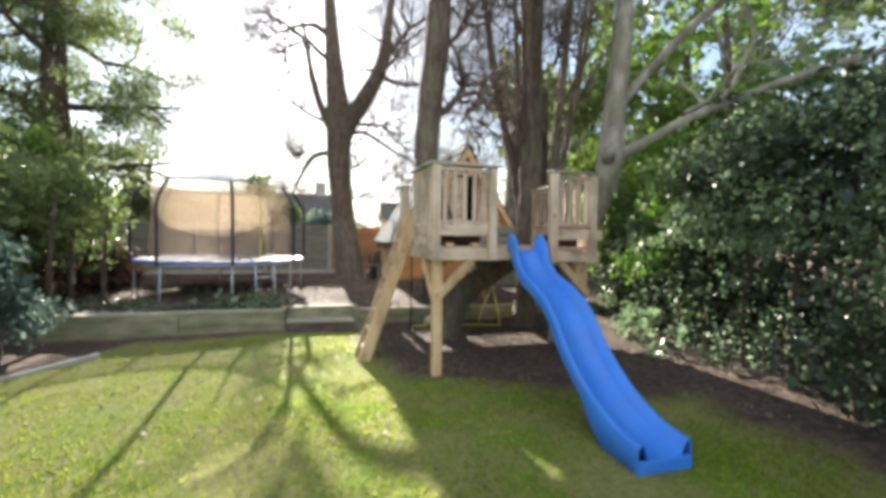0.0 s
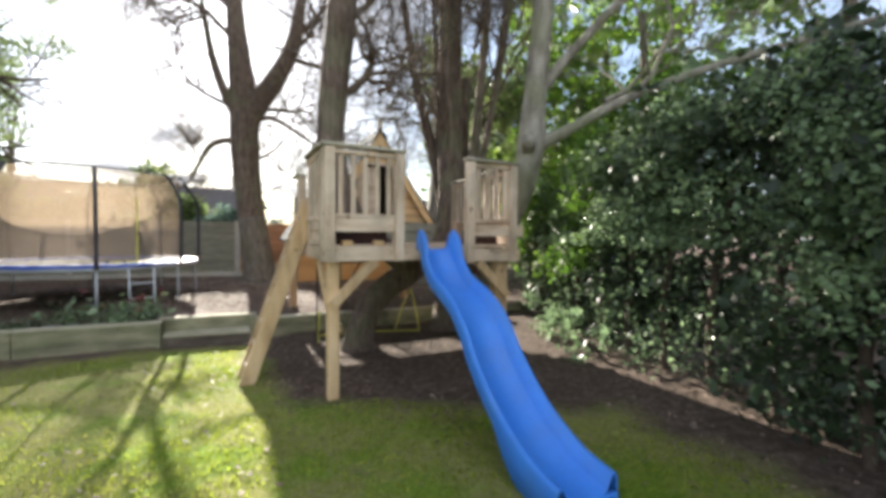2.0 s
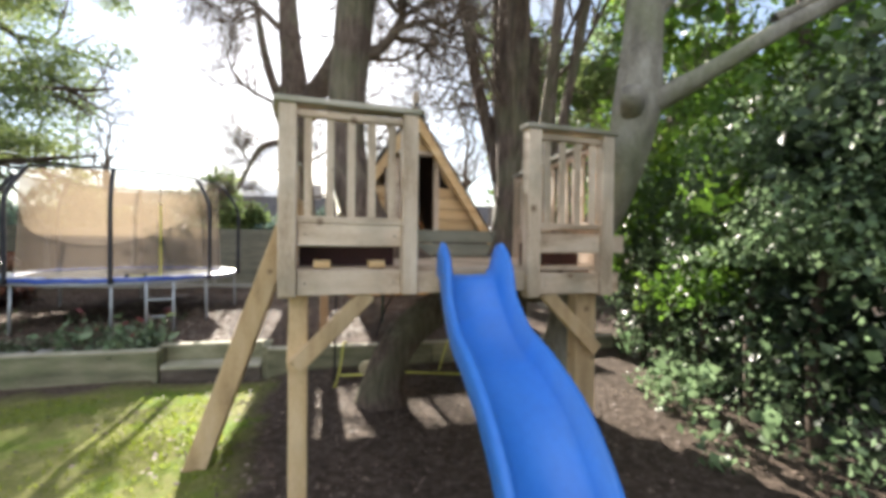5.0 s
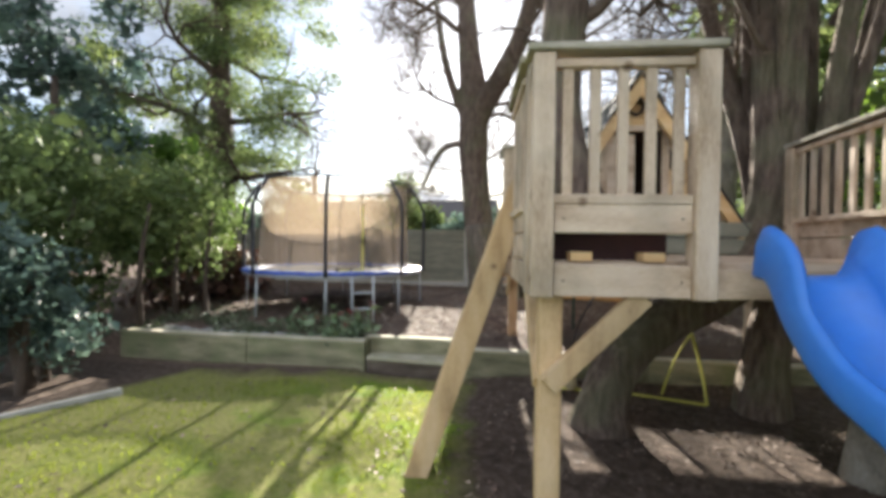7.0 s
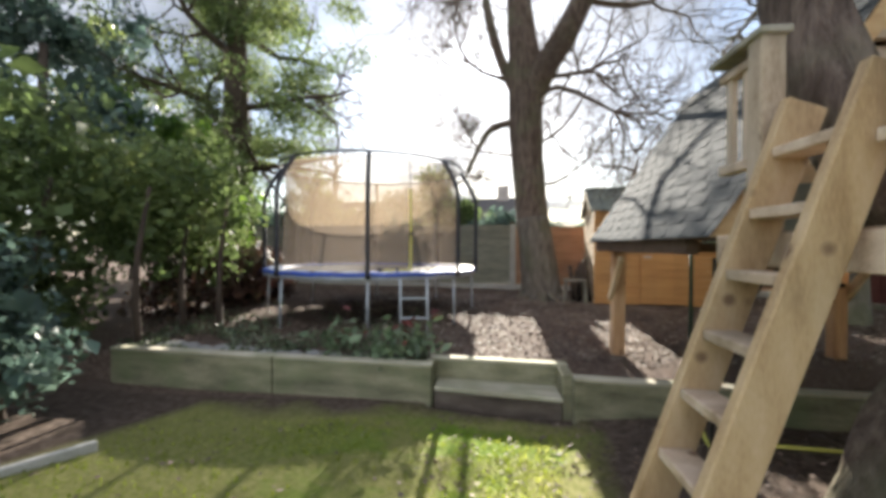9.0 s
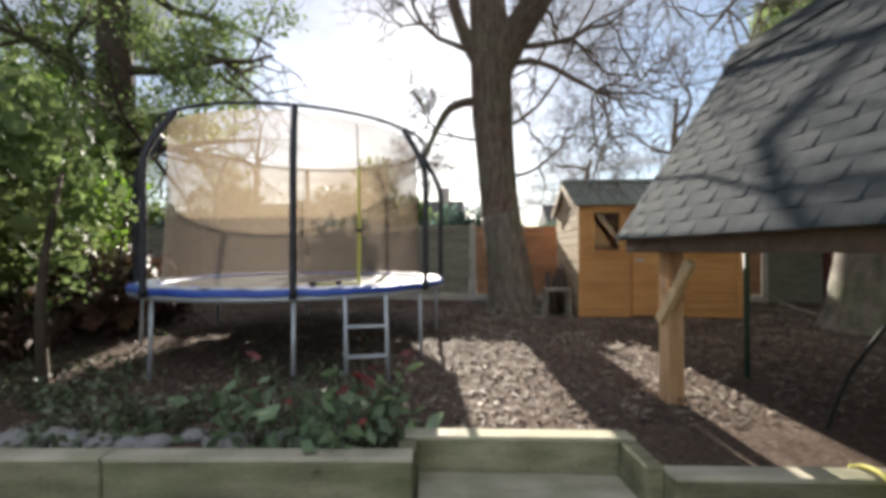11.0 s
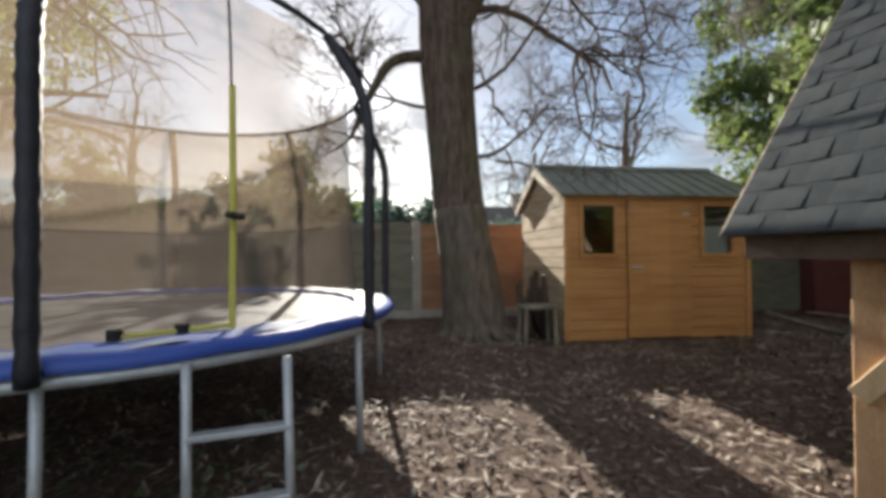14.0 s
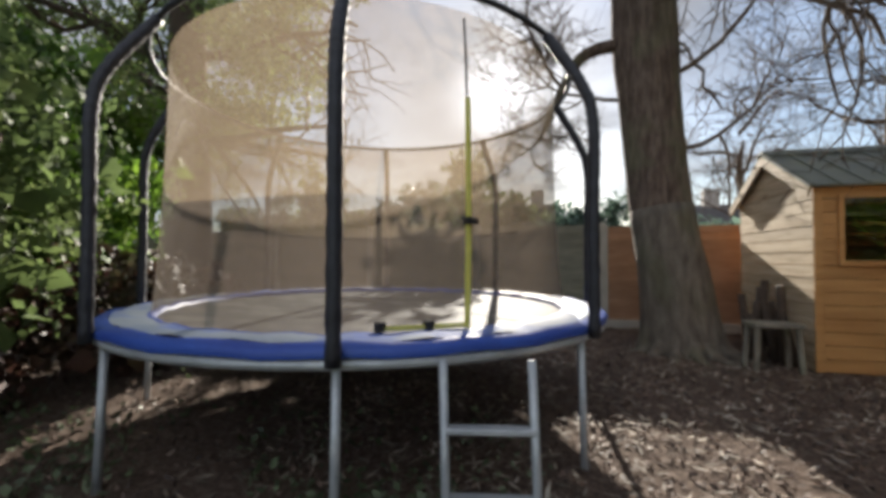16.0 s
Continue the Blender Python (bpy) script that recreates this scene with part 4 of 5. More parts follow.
    # net: sheer upper part, tighter lower part, a hanging seam between
    def net(lo, hi, name, mat, label):
        g = Geo()
        rows = 5
        for k in range(rows + 1):
            for i in range(n):
                a = 2 * math.pi * i / n
                zl, zh = lo(a), hi(a)
                zz = zl + (zh - zl) * k / rows
                f = (zz - z) / 1.53
                sag = 0.05 * (1 - abs(math.cos(4 * (a - ang[0])))) * math.sin(math.pi * min(1, max(0, f)))
                r = R - 0.24 - 0.06 * f - sag
                g.v.append(Vector((r * math.cos(a), r * math.sin(a), zz)))
        for k in range(rows):
            for i in range(n):
                g.f.append((k * n + i, k * n + (i + 1) % n, (k + 1) * n + (i + 1) % n, (k + 1) * n + i))
        part(name, g, mat, t, label, smooth=True)
    def seam(a):
        far = 0.5 - 0.5 * math.cos(a - radians(-40))
        side = math.exp(-((math.degrees(a) % 360 - 215) / 22) ** 2)
        return z + 0.62 - 0.06 * far + 0.75 * side

    net(lambda a: z, seam, "net", "net_low", "close-woven grey-brown lower net")
    net(seam, lambda a: z + 1.54, "net", "net", "see-through tan upper net")
    pts = []
    for i in range(36):
        a = radians(52 + i * 5)
        f = (seam(a) - z) / 1.53
        sag = 0.05 * (1 - abs(math.cos(4 * (a - ang[0])))) * math.sin(math.pi * min(1, max(0, f)))
        r = R - 0.24 - 0.06 * f - sag
        pts.append((r * math.cos(a), r * math.sin(a), seam(a)))
    part("net_seam", Geo().tube(pts, 0.007, 5), "foam", t, "dark stitched seam of the net")
    part("zip_buckle", Geo().box((-0.02, -0.05, 0), (0.02, 0.05, 0.03), Matrix.Translation(Vector((math.cos(radians(-35)), math.sin(radians(-35)), 0)) * (R - 0.22) + Vector((0, 0, z + 0.50)))), "dark", t, bevel=0.006)
    # zip door in the net
    zd = Vector((math.cos(radians(-35)), math.sin(radians(-35)), 0))
    line = bent([zd * (R - 0.25) + Vector((0, 0, z + 0.02)), zd * (R - 0.24) + Vector((0, 0, z + 0.5)), zd * (R - 0.25) + Vector((0.0, 0, z + 1.1))])
    part("zip", Geo().tube(line, 0.014, 6), "yellow", t, "yellow and black zip tape")
    line = bent([zd * (R - 0.26) + Vector((0, 0, z + 1.1)), zd * (R - 0.27) + Vector((0, 0, z + 1.3)), zd * (R - 0.29) + Vector((0, 0, z + 1.5))])
    part("zip_cord", Geo().tube(line, 0.006, 5), "dark", t)
    lying = [(math.cos(radians(q)) * (R - 0.25), math.sin(radians(q)) * (R - 0.25), z + 0.035) for q in (-35, -39, -43, -48, -52)]
    part("zip_tail", Geo().tube(bent(lying), 0.012, 6), "yellow", t, "loose yellow end of the zip tape lying on the pad")
    for q in (-43, -52):
        d = Vector((math.cos(radians(q)), math.sin(radians(q)), 0)) * (R - 0.25)
        part("zip_buckle", Geo().box((-0.022, -0.022, 0), (0.022, 0.022, 0.045), Matrix.Translation(d + Vector((0, 0, z + 0.02)))), "dark", t, "small black plastic buckle", bevel=0.006)
    # ladder
    la, lb = Vector((-3.25 - c.x, 8.02 - c.y, 0)), Vector((-3.55 - c.x, 7.88 - c.y, 0))
    inn = Vector((-0.05, 0.06, 0))
    for p in (la, lb):
        part("ladder_rail", Geo().tube([p + Vector((0, 0, 0.2)), p + inn + Vector((0, 0, z - 0.04))], 0.017, 8), "steel", t, "grey steel ladder leg", smooth=True)
    for zz in (0.46, 0.70):
        o = inn * ((zz - 0.2) / 0.76)
        part("ladder_rung", Geo().beam(la + o + Vector((0, 0, zz)), lb + o + Vector((0, 0, zz)), 0.055, 0.022), "steel", t, bevel=0.004)


def net_material(name, colour, lo, hi, glow=0.55):
    """A fine woven net: part open, part tan thread."""
    m = bpy.data.materials.new(name)
    m.use_nodes = True
    n, l = m.node_tree.nodes, m.node_tree.links
    b = n["Principled BSDF"]
    b.inputs["Base Color"].default_value, b.inputs["Roughness"].default_value = (0.16, 0.13, 0.10, 1), 0.8
    co = n.new("ShaderNodeTexCoord")
    t = n.new("ShaderNodeTexNoise")
    t.inputs["Scale"].default_value, t.inputs["Detail"].default_value = 1.2, 3
    l.new(co.outputs["Object"], t.inputs["Vector"])
    mr = n.new("ShaderNodeMapRange")
    mr.inputs[3].default_value, mr.inputs[4].default_value = lo, hi
    l.new(t.outputs[0], mr.inputs[0])
    tr, tl, m1, m2 = n.new("ShaderNodeBsdfTransparent"), n.new("ShaderNodeBsdfTranslucent"), n.new("ShaderNodeMixShader"), n.new("ShaderNodeMixShader")
    tl.inputs[0].default_value = (*colour, 1)
    m1.inputs[0].default_value = glow
    l.new(b.outputs[0], m1.inputs[1])
    l.new(tl.outputs[0], m1.inputs[2])
    l.new(mr.outputs[0], m2.inputs[0])
    l.new(tr.outputs[0], m2.inputs[1])
    l.new(m1.outputs[0], m2.inputs[2])
    l.new(m2.outputs[0], n["Material Output"].inputs[0])
    return m


M["net"] = net_material("net", (0.31, 0.24, 0.17), 0.36, 0.60)
M["net_low"] = net_material("net_low", (0.17, 0.135, 0.11), 0.40, 0.60, 0.42)
trampoline()


# ---- shed ----
def shed():
    s = thing("shed", (-1.62, 11.42, 0.33), 12.4, "orange-brown shiplap garden shed with a low pitched metal roof", "shed")
    W, D, H, RZ = 2.33, 1.5, 1.68, 2.10
    n = 14
    bh = H / n
    def board(g_lo, g_hi, name="board"):
        part(name, Geo().box(g_lo, g_hi), "shed_wood", s)
    for i in range(n):
        z0, z1 = i * bh + 0.003, (i + 1) * bh - 0.004
        o = 0.004 * (i % 2)
        spans = [(0.04, 0.75), (1.56, W - 0.04)]
        if 0.98 < z0 + bh / 2 < 1.60:
            spans = [(0.04, 0.20), (0.60, 0.75), (1.56, 1.71), (2.09, W - 0.04)]
        for a, b in spans:
            board((a, -0.0 - o, z0), (b, 0.02, z1))
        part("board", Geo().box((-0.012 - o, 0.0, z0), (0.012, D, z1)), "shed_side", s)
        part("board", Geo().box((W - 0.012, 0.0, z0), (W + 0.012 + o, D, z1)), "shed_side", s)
        board((0.02, D - 0.02, z0), (W - 0.02, D, z1))
    for i in range(3):
        z0, z1 = H + i * bh + 0.003, H + (i + 1) * bh
        y0 = D / 2 * (z0 - H) / (RZ - H)
        y1 = D / 2 * (z1 - H) / (RZ - H)
        for x0, x1 in ((-0.012, 0.012), (W - 0.012, W + 0.012)):
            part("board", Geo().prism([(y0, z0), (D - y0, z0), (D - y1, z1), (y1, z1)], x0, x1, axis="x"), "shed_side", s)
    for x in (0.02, W - 0.02):
        part("corner_trim", Geo().box((x - 0.035, -0.022, 0), (x + 0.035, -0.006, H)), "shed_wood", s, bevel=0.003)
    # door
    d = part("door", Geo().box((0.76, -0.025, 0.02), (1.55, -0.004, 1.62)), "shed_wood", s, "closed plain boarded door", bevel=0.004)
    part("ledge", Geo().box((0.74, -0.045, 1.625), (1.57, -0.006, 1.66)), "shed_wood", s)
    for i in range(3):
        part("board", Geo().box((0.765 + i * 0.2595, -0.033, 0.03), (0.765 + i * 0.2595 + 0.2575, -0.026, 1.61)), "shed_wood", d)
    part("door_handle", Geo().box((0.80, -0.055, 0.83), (0.93, -0.035, 0.86)), "steel", d, "small metal turn latch", bevel=0.006)
    part("hinge", Geo().box((1.44, -0.042, 1.45), (1.53, -0.035, 1.48)), "steel", d)
    # windows
    for x in (0.20, 1.71):
        w = part("window", Geo().box((x - 0.03, -0.035, 0.95), (x + 0.43, -0.008, 1.0)), "shed_wood", s, "small square window", bevel=0.004)
        for a, b in (((x - 0.03, 1.56), (x + 0.43, 1.60)), ((x - 0.03, 1.0), (x + 0.01, 1.56)), ((x + 0.39, 1.0), (x + 0.43, 1.56))):
            part("window_frame", Geo().box((a[0], -0.03, a[1]), (b[0], -0.008, b[1])), "shed_wood", w)
        ob = part("pane", Geo().box((x, -0.004, 1.0), (x + 0.40, 0.002, 1.57)), "glass", w)
    part("board", Geo().box((1.74, 0.03, 0.98), (2.07, 0.04, 1.33)), "white", s, "white sheet inside the window")
    part("floor", Geo().box((0.02, 0.03, 0.02), (W - 0.02, D - 0.03, 0.05)), "shed_wood", s)
    for x in (0.3, 1.15, 2.0):
        part("bearer", Geo().box((x - 0.04, 0.0, -0.12), (x + 0.04, D, 0.0)), "dark", s)
    # roof sheets with ribs
    for side in (0, 1):
        e = Vector((0, -0.10 if side == 0 else D + 0.10, H - 0.025))
        r = Vector((0, D / 2, RZ + 0.03))
        m = (r - e)
        nor = Vector((0, -m.z, m.y)).normalized()
        nor = nor if nor.z > 0 else -nor
        q = [(p.y, p.z) for p in (e, r, r + nor * 0.02, e + nor * 0.02)]
        part("roof", Geo().prism(q, -0.09, W + 0.09, axis="x"), "metal_roof", s, "grey-green ribbed roof sheet")
        for i in range(13):
            x = -0.06 + i * (W + 0.12) / 12
            q = [(p.y, p.z) for p in (e + nor * 0.019, r + nor * 0.019, r + nor * 0.034, e + nor * 0.034)]
            part("roof_rib", Geo().prism(q, x - 0.014, x + 0.014, axis="x"), "metal_roof", s)
    part("ridge_cap", Geo().prism([(D / 2 - 0.10, RZ + 0.02), (D / 2, RZ + 0.09), (D / 2 + 0.10, RZ + 0.02), (D / 2, RZ + 0.06)], -0.10, W + 0.10, axis="x"), "metal_roof", s)
    for x in (-0.095, W + 0.075):
        for y in (-0.10, D + 0.10):
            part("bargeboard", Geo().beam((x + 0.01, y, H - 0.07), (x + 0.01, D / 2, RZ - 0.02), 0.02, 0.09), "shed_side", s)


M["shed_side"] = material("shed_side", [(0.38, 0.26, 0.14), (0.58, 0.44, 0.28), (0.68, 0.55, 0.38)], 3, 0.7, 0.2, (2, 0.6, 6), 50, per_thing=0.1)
gl = bpy.data.materials.new("glass")
gl.use_nodes = True
gn, gk = gl.node_tree.nodes, gl.node_tree.links
g_clear, g_gloss, g_mix = gn.new("ShaderNodeBsdfTransparent"), gn.new("ShaderNodeBsdfGlossy"), gn.new("ShaderNodeMixShader")
g_clear.inputs[0].default_value, g_gloss.inputs["Roughness"].default_value, g_mix.inputs[0].default_value = (0.75, 0.78, 0.77, 1), 0.03, 0.07
gk.new(g_clear.outputs[0], g_mix.inputs[1])
gk.new(g_gloss.outputs[0], g_mix.inputs[2])
gk.new(g_mix.outputs[0], gn["Material Output"].inputs[0])
M["glass"] = gl
shed()


# ---- fences and what stands beyond ----
def fence(name, a, b, z0, z1, mat, slats, label):
    """A panel fence from a to b: level slats between posts."""
    a, b = Vector((*a, 0)), Vector((*b, 0))
    way = (b - a).normalized()
    ln = (b - a).length
    f = thing(name, a, math.degrees(math.atan2(way.y, way.x)), label, "fence")
    n = max(1, round(ln / 1.85))
    for i in range(n + 1):
        x = i * ln / n
        part("post", Geo().box((x - 0.05, -0.05, z0 - 0.2), (x + 0.05, 0.05, z1 + 0.04)), "concrete", f, "pale concrete post", bevel=0.006)
    hh = (z1 - z0 - 0.2) / slats
    for i in range(n):
        x0, x1 = i * ln / n + 0.055, (i + 1) * ln / n - 0.055
        part("gravel_board", Geo().box((x0, -0.025, z0 - 0.1), (x1, 0.025, z0 + 0.19)), "concrete", f)
        for k in range(slats):
            zz = z0 + 0.2 + k * hh
            part("slat", Geo().prism([(-0.025, zz), (0.0, zz), (0.012, zz + hh * 1.08), (0.0, zz + hh * 1.08)], x0, x1, axis="x"), mat, f)


fence("fence", (-13.0, 11.3), (-3.63, 13.2), 0.25, 1.85, "fence_grey", 12, "greyed slatted timber fence panels between concrete posts")
fence("fence", (-3.60, 13.21), (1.9, 14.29), 0.25, 1.82, "fence_orange", 14, "orange-brown overlapping timber fence panels")


def far_house(x, y, w, d, eave, ridge, turn, label, chimney=0.3):
    h = thing("house", (x, y, 0), turn, label, "house")
    part("wall", Geo().box((-w / 2, -d / 2, -0.2), (w / 2, d / 2, eave)), "brick", h)
    part("roof", Geo().prism([(-d / 2 - 0.3, eave), (d / 2 + 0.3, eave), (0, ridge)], -w / 2 - 0.2, w / 2 + 0.2, axis="x"), "tile", h)
    part("chimney", Geo().box((w * chimney - 0.4, -0.3, ridge - 0.8), (w * chimney + 0.4, 0.3, ridge + 0.9)), "brick", h)
    for i in range(4):
        x0 = -w / 2 + w * (i + 0.5) / 4
        win = part("window", Geo().box((x0 - 0.6, -d / 2 - 0.04, 0.9), (x0 + 0.6, -d / 2 - 0.01, 2.1)), "white", h, "white framed window")
        part("pane", Geo().box((x0 - 0.52, -d / 2 - 0.06, 0.98), (x0 + 0.52, -d / 2 - 0.045, 2.02)), "dark", win)


far_house(-16, 32, 15, 7, 2.3, 4.9, 10, "low house with a dark tiled roof beyond the fence", 0.42)
far_house(4, 36, 14, 7, 2.3, 4.6, 10, "low house with a brown tiled roof beyond the fence", -0.3)


# ---- trees ----
rng = np.random.default_rng(7)


def tree(label, trunks, limbs, mat="bark", twig="twig", n=14, seed=3, kids=5, depth=3, category="tree", spread=0.9, wobble=0.28, lift=0.06):
    """trunks: (points, radii); limbs: (start, way, length, radius)."""
    r = np.random.default_rng(seed)
    t = thing("tree", (0, 0, 0), 0, label, category)
    for i, (pts, rad) in enumerate(trunks):
        g = Geo()
        trunk(g, pts, rad, n, seed=seed + i)
        part("trunk", g, mat, t, smooth=True)
    g = Geo()
    for p, d, ln, rr in limbs:
        grow(g, r, p, d, ln, rr, depth, kids, wobble, lift, spread=spread)
    if limbs:
        part("twigwork", g, twig, t, smooth=True, kind="stuff")
    return t


# great bare tree by the shed
big_tree = tree("big bare deciduous tree with ribbed bark and fine twigs",
     [([(-2.64, 11.9, 0.1), (-2.68, 11.9, 0.6), (-2.78, 11.9, 1.4), (-2.9, 11.9, 2.4), (-3.0, 11.9, 3.6), (-3.02, 11.9, 4.8), (-3.15, 11.9, 6.2), (-3.3, 11.8, 8.5)], [0.50, 0.38, 0.34, 0.32, 0.34, 0.35, 0.26, 0.13]),
      ([(-2.95, 11.88, 4.3), (-2.6, 11.8, 4.9), (-2.15, 11.7, 5.5), (-1.7, 11.6, 6.5), (-1.5, 11.6, 8.3)], [0.27, 0.25, 0.23, 0.17, 0.08]),
      ([(-3.05, 11.9, 4.3), (-3.4, 11.85, 4.9), (-3.75, 11.8, 6.0), (-4.0, 11.8, 7.5)], [0.14, 0.12, 0.09, 0.04]),
      ([(-2.95, 11.9, 3.75), (-3.3, 11.75, 3.85), (-3.65, 11.55, 3.7), (-3.85, 11.4, 3.3), (-4.1, 11.3, 2.7)], [0.10, 0.08, 0.065, 0.05, 0.02])],
     [((-2.15, 11.7, 5.5), (0.8, -0.2, 0.3), 2.6, 0.07), ((-1.9, 11.7, 6.0), (0.9, 0.2, 0.0), 2.8, 0.07), ((-3.2, 11.9, 6.4), (-0.7, -0.3, 0.7), 2.5, 0.08),
      ((-3.3, 11.9, 7.2), (-0.5, 0.2, 1), 2.5, 0.09), ((-1.7, 11.6, 6.5), (0.6, -0.2, 0.8), 2.8, 0.09), ((-3.3, 11.8, 8.0), (0.1, 0, 1), 2.4, 0.08),
      ((-2.7, 11.8, 4.7), (0.95, -0.3, -0.15), 2.3, 0.055), ((-2.75, 11.8, 4.4), (0.95, 0.2, 0.1), 2.4, 0.06), ((-3.3, 11.8, 4.7), (-0.9, -0.3, 0.2), 2.0, 0.05),
      ((-3.95, 11.4, 3.0), (-0.5, -0.2, -0.6), 0.9, 0.025), ((-3.84, 11.4, 3.3), (-0.6, -0.1, 0.6), 1.0, 0.025), ((-2.7, 12.0, 2.6), (1.0, 0.4, 0.5), 1.6, 0.03),
      ((-2.8, 11.9, 3.4), (1.0, -0.2, 0.3), 1.9, 0.035), ((-3.2, 11.8, 3.2), (-1.0, -0.1, 0.4), 1.4, 0.025)], seed=4, kids=7)

base_geo = Geo()
trunk(base_geo, [(-2.64, 11.9, 0.1), (-2.68, 11.9, 0.6), (-2.78, 11.9, 1.4), (-2.845, 11.9, 1.93)], [0.505, 0.388, 0.350, 0.335], 14, seed=4)
part("trunk_base", base_geo, "bark_low", big_tree, "smoother grey lower trunk", smooth=True)
root_rng = np.random.default_rng(45)
for k in range(7):
    a = -2.6 + 0.42 * k
    p = Vector((-2.64, 11.9, 0))
    d = Vector((math.cos(a), math.sin(a), 0))
    part("root", Geo().tube(bent([p + d * 0.32 + Vector((0, 0, 0.42)), p + d * 0.48 + Vector((0, 0, 0.33)), p + d * root_rng.uniform(0.6, 0.85) + Vector((0.05, 0, 0.28))]), [0.10, 0.09, 0.08, 0.07, 0.06, 0.05, 0.045, 0.04, 0.03], 8), "bark_low", big_tree, smooth=True)

# tree whose leaning trunk carries the deck
tree("bare rough-barked tree growing up through the deck",
     [([(0.10, 6.14, -0.15), (0.13, 6.15, 0.22), (0.24, 6.24, 0.52), (0.50, 6.42, 0.80), (0.88, 6.64, 1.02), (1.22, 6.82, 1.30), (1.42, 6.93, 2.0), (1.40, 6.95, 3.2), (1.40, 6.95, 4.4), (1.36, 6.95, 6.8)], [0.30, 0.185, 0.175, 0.175, 0.175, 0.17, 0.165, 0.16, 0.15, 0.10]),
      ([(0.80, 6.58, 1.02), (0.44, 6.22, 1.34), (0.0, 5.98, 1.70), (-0.24, 6.08, 2.5), (-0.22, 6.14, 3.4), (-0.11, 6.16, 4.6), (0.0, 6.26, 7.2)], [0.14, 0.15, 0.19, 0.17, 0.18, 0.18, 0.11])],
     [((-0.15, 6.15, 4.2), (0.8, 0.2, 0.5), 1.6, 0.06), ((-0.1, 6.16, 4.8), (-0.6, -0.2, 0.8), 1.8, 0.06), ((0.0, 6.18, 5.5), (0.5, 0.1, 0.9), 2.0, 0.07), ((-0.15, 6.14, 3.3), (0.8, 0.2, 0.45), 1.3, 0.07), ((0.35, 6.6, 3.5), (0.5, 0.1, 0.6), 1.2, 0.03)], seed=11, kids=6)

# many-stemmed tree at the cabin
stems = []
r0 = np.random.default_rng(5)
for i in range(12):
    a, lean = r0.uniform(0, 6.28), r0.uniform(0.10, 0.6)
    x, y = 1.62 + 0.18 * math.cos(a), 7.15 + 0.18 * math.sin(a)
    w = r0.uniform(0.6, 1.2)
    stems.append(([(x, y, 0.9), (x + 0.12 * math.cos(a), y + 0.12 * math.sin(a), 2.2), (x + lean * math.cos(a), y + lean * math.sin(a), 4.2), (x + 1.9 * lean * math.cos(a), y + 1.9 * lean * math.sin(a), 7.6)], [0.10 * w, 0.085 * w, 0.06 * w, 0.03]))
stems.append(([(1.38, 6.95, -0.1), (1.42, 7.0, 0.5), (1.55, 7.1, 1.4), (1.65, 7.15, 2.4), (1.7, 7.2, 4)], [0.24, 0.17, 0.17, 0.14, 0.08]))
tree("dense tree with a bundle of upright bare stems beside the cabin", stems,
     [((1.62 + 0.3 * math.cos(k * 1.3), 7.15 + 0.3 * math.sin(k * 1.3), 2.4 + 0.22 * k), (math.cos(k * 1.3), math.sin(k * 1.3), 1.2), 2.2, 0.028) for k in range(18)], n=8, seed=21, kids=6)

# pale smooth-barked tree on the right
tree("pale grey smooth-barked tree with long low limbs",
     [([(1.70, 6.0, -0.1), (1.74, 5.9, 0.7), (1.86, 5.6, 1.45), (2.0, 5.3, 2.0), (2.07, 5.2, 2.5), (2.12, 5.2, 3.2), (2.2, 5.2, 4.2), (2.3, 5.3, 6.5)], [0.18, 0.14, 0.125, 0.13, 0.165, 0.13, 0.11, 0.06]),
      ([(2.08, 5.2, 2.50), (2.45, 5.0, 2.70), (3.0, 4.75, 3.0), (3.9, 4.3, 3.3), (5.2, 3.6, 3.6)], [0.09, 0.06, 0.045, 0.04, 0.025]),
      ([(2.1, 5.2, 3.1), (2.6, 5.1, 3.7), (3.2, 4.9, 4.3), (4.2, 4.6, 4.9)], [0.07, 0.05, 0.045, 0.03])],
     [((3.0, 4.75, 3.0), (0.8, -0.3, 0.5), 1.8, 0.03), ((3.9, 4.3, 3.3), (0.8, 0.1, 0.3), 1.8, 0.03), ((2.9, 5.0, 4.0), (0.7, -0.3, 0.5), 2.0, 0.03), ((2.2, 5.2, 4.6), (-0.5, 0.3, 0.8), 2.0, 0.05), ((2.8, 4.9, 3.0), (0.9, 0.3, 0.5), 1.8, 0.03)],
     mat="bark_grey", twig="bark_grey", seed=31, kids=5)

stub = bpy.data.objects["tree.003"] if "tree.003" in bpy.data.objects else None
if stub:
    part("cut_stub", Geo().tube([(2.03, 5.14, 2.46), (1.97, 5.02, 2.54), (1.95, 4.97, 2.57)], [0.085, 0.075, 0.07], 12), "bark_grey", stub, "short sawn-off limb", smooth=True)

# broad trunk right of the shed, and thin bare trees behind the fence
tree("thick grey trunk with a flared base", [([(1.65, 11.3, 0.1), (1.7, 11.3, 0.45), (1.75, 11.3, 1.2), (1.9, 11.3, 3.0), (2.0, 11.4, 6.0)], [0.46, 0.33, 0.26, 0.22, 0.12])],
     [((1.9, 11.3, 3.0), (-0.6, 0, 1), 2.5, 0.08), ((2.0, 11.4, 4.5), (-0.5, 0.2, 1), 2.5, 0.08)], mat="bark_grey", twig="bark_grey", seed=33)
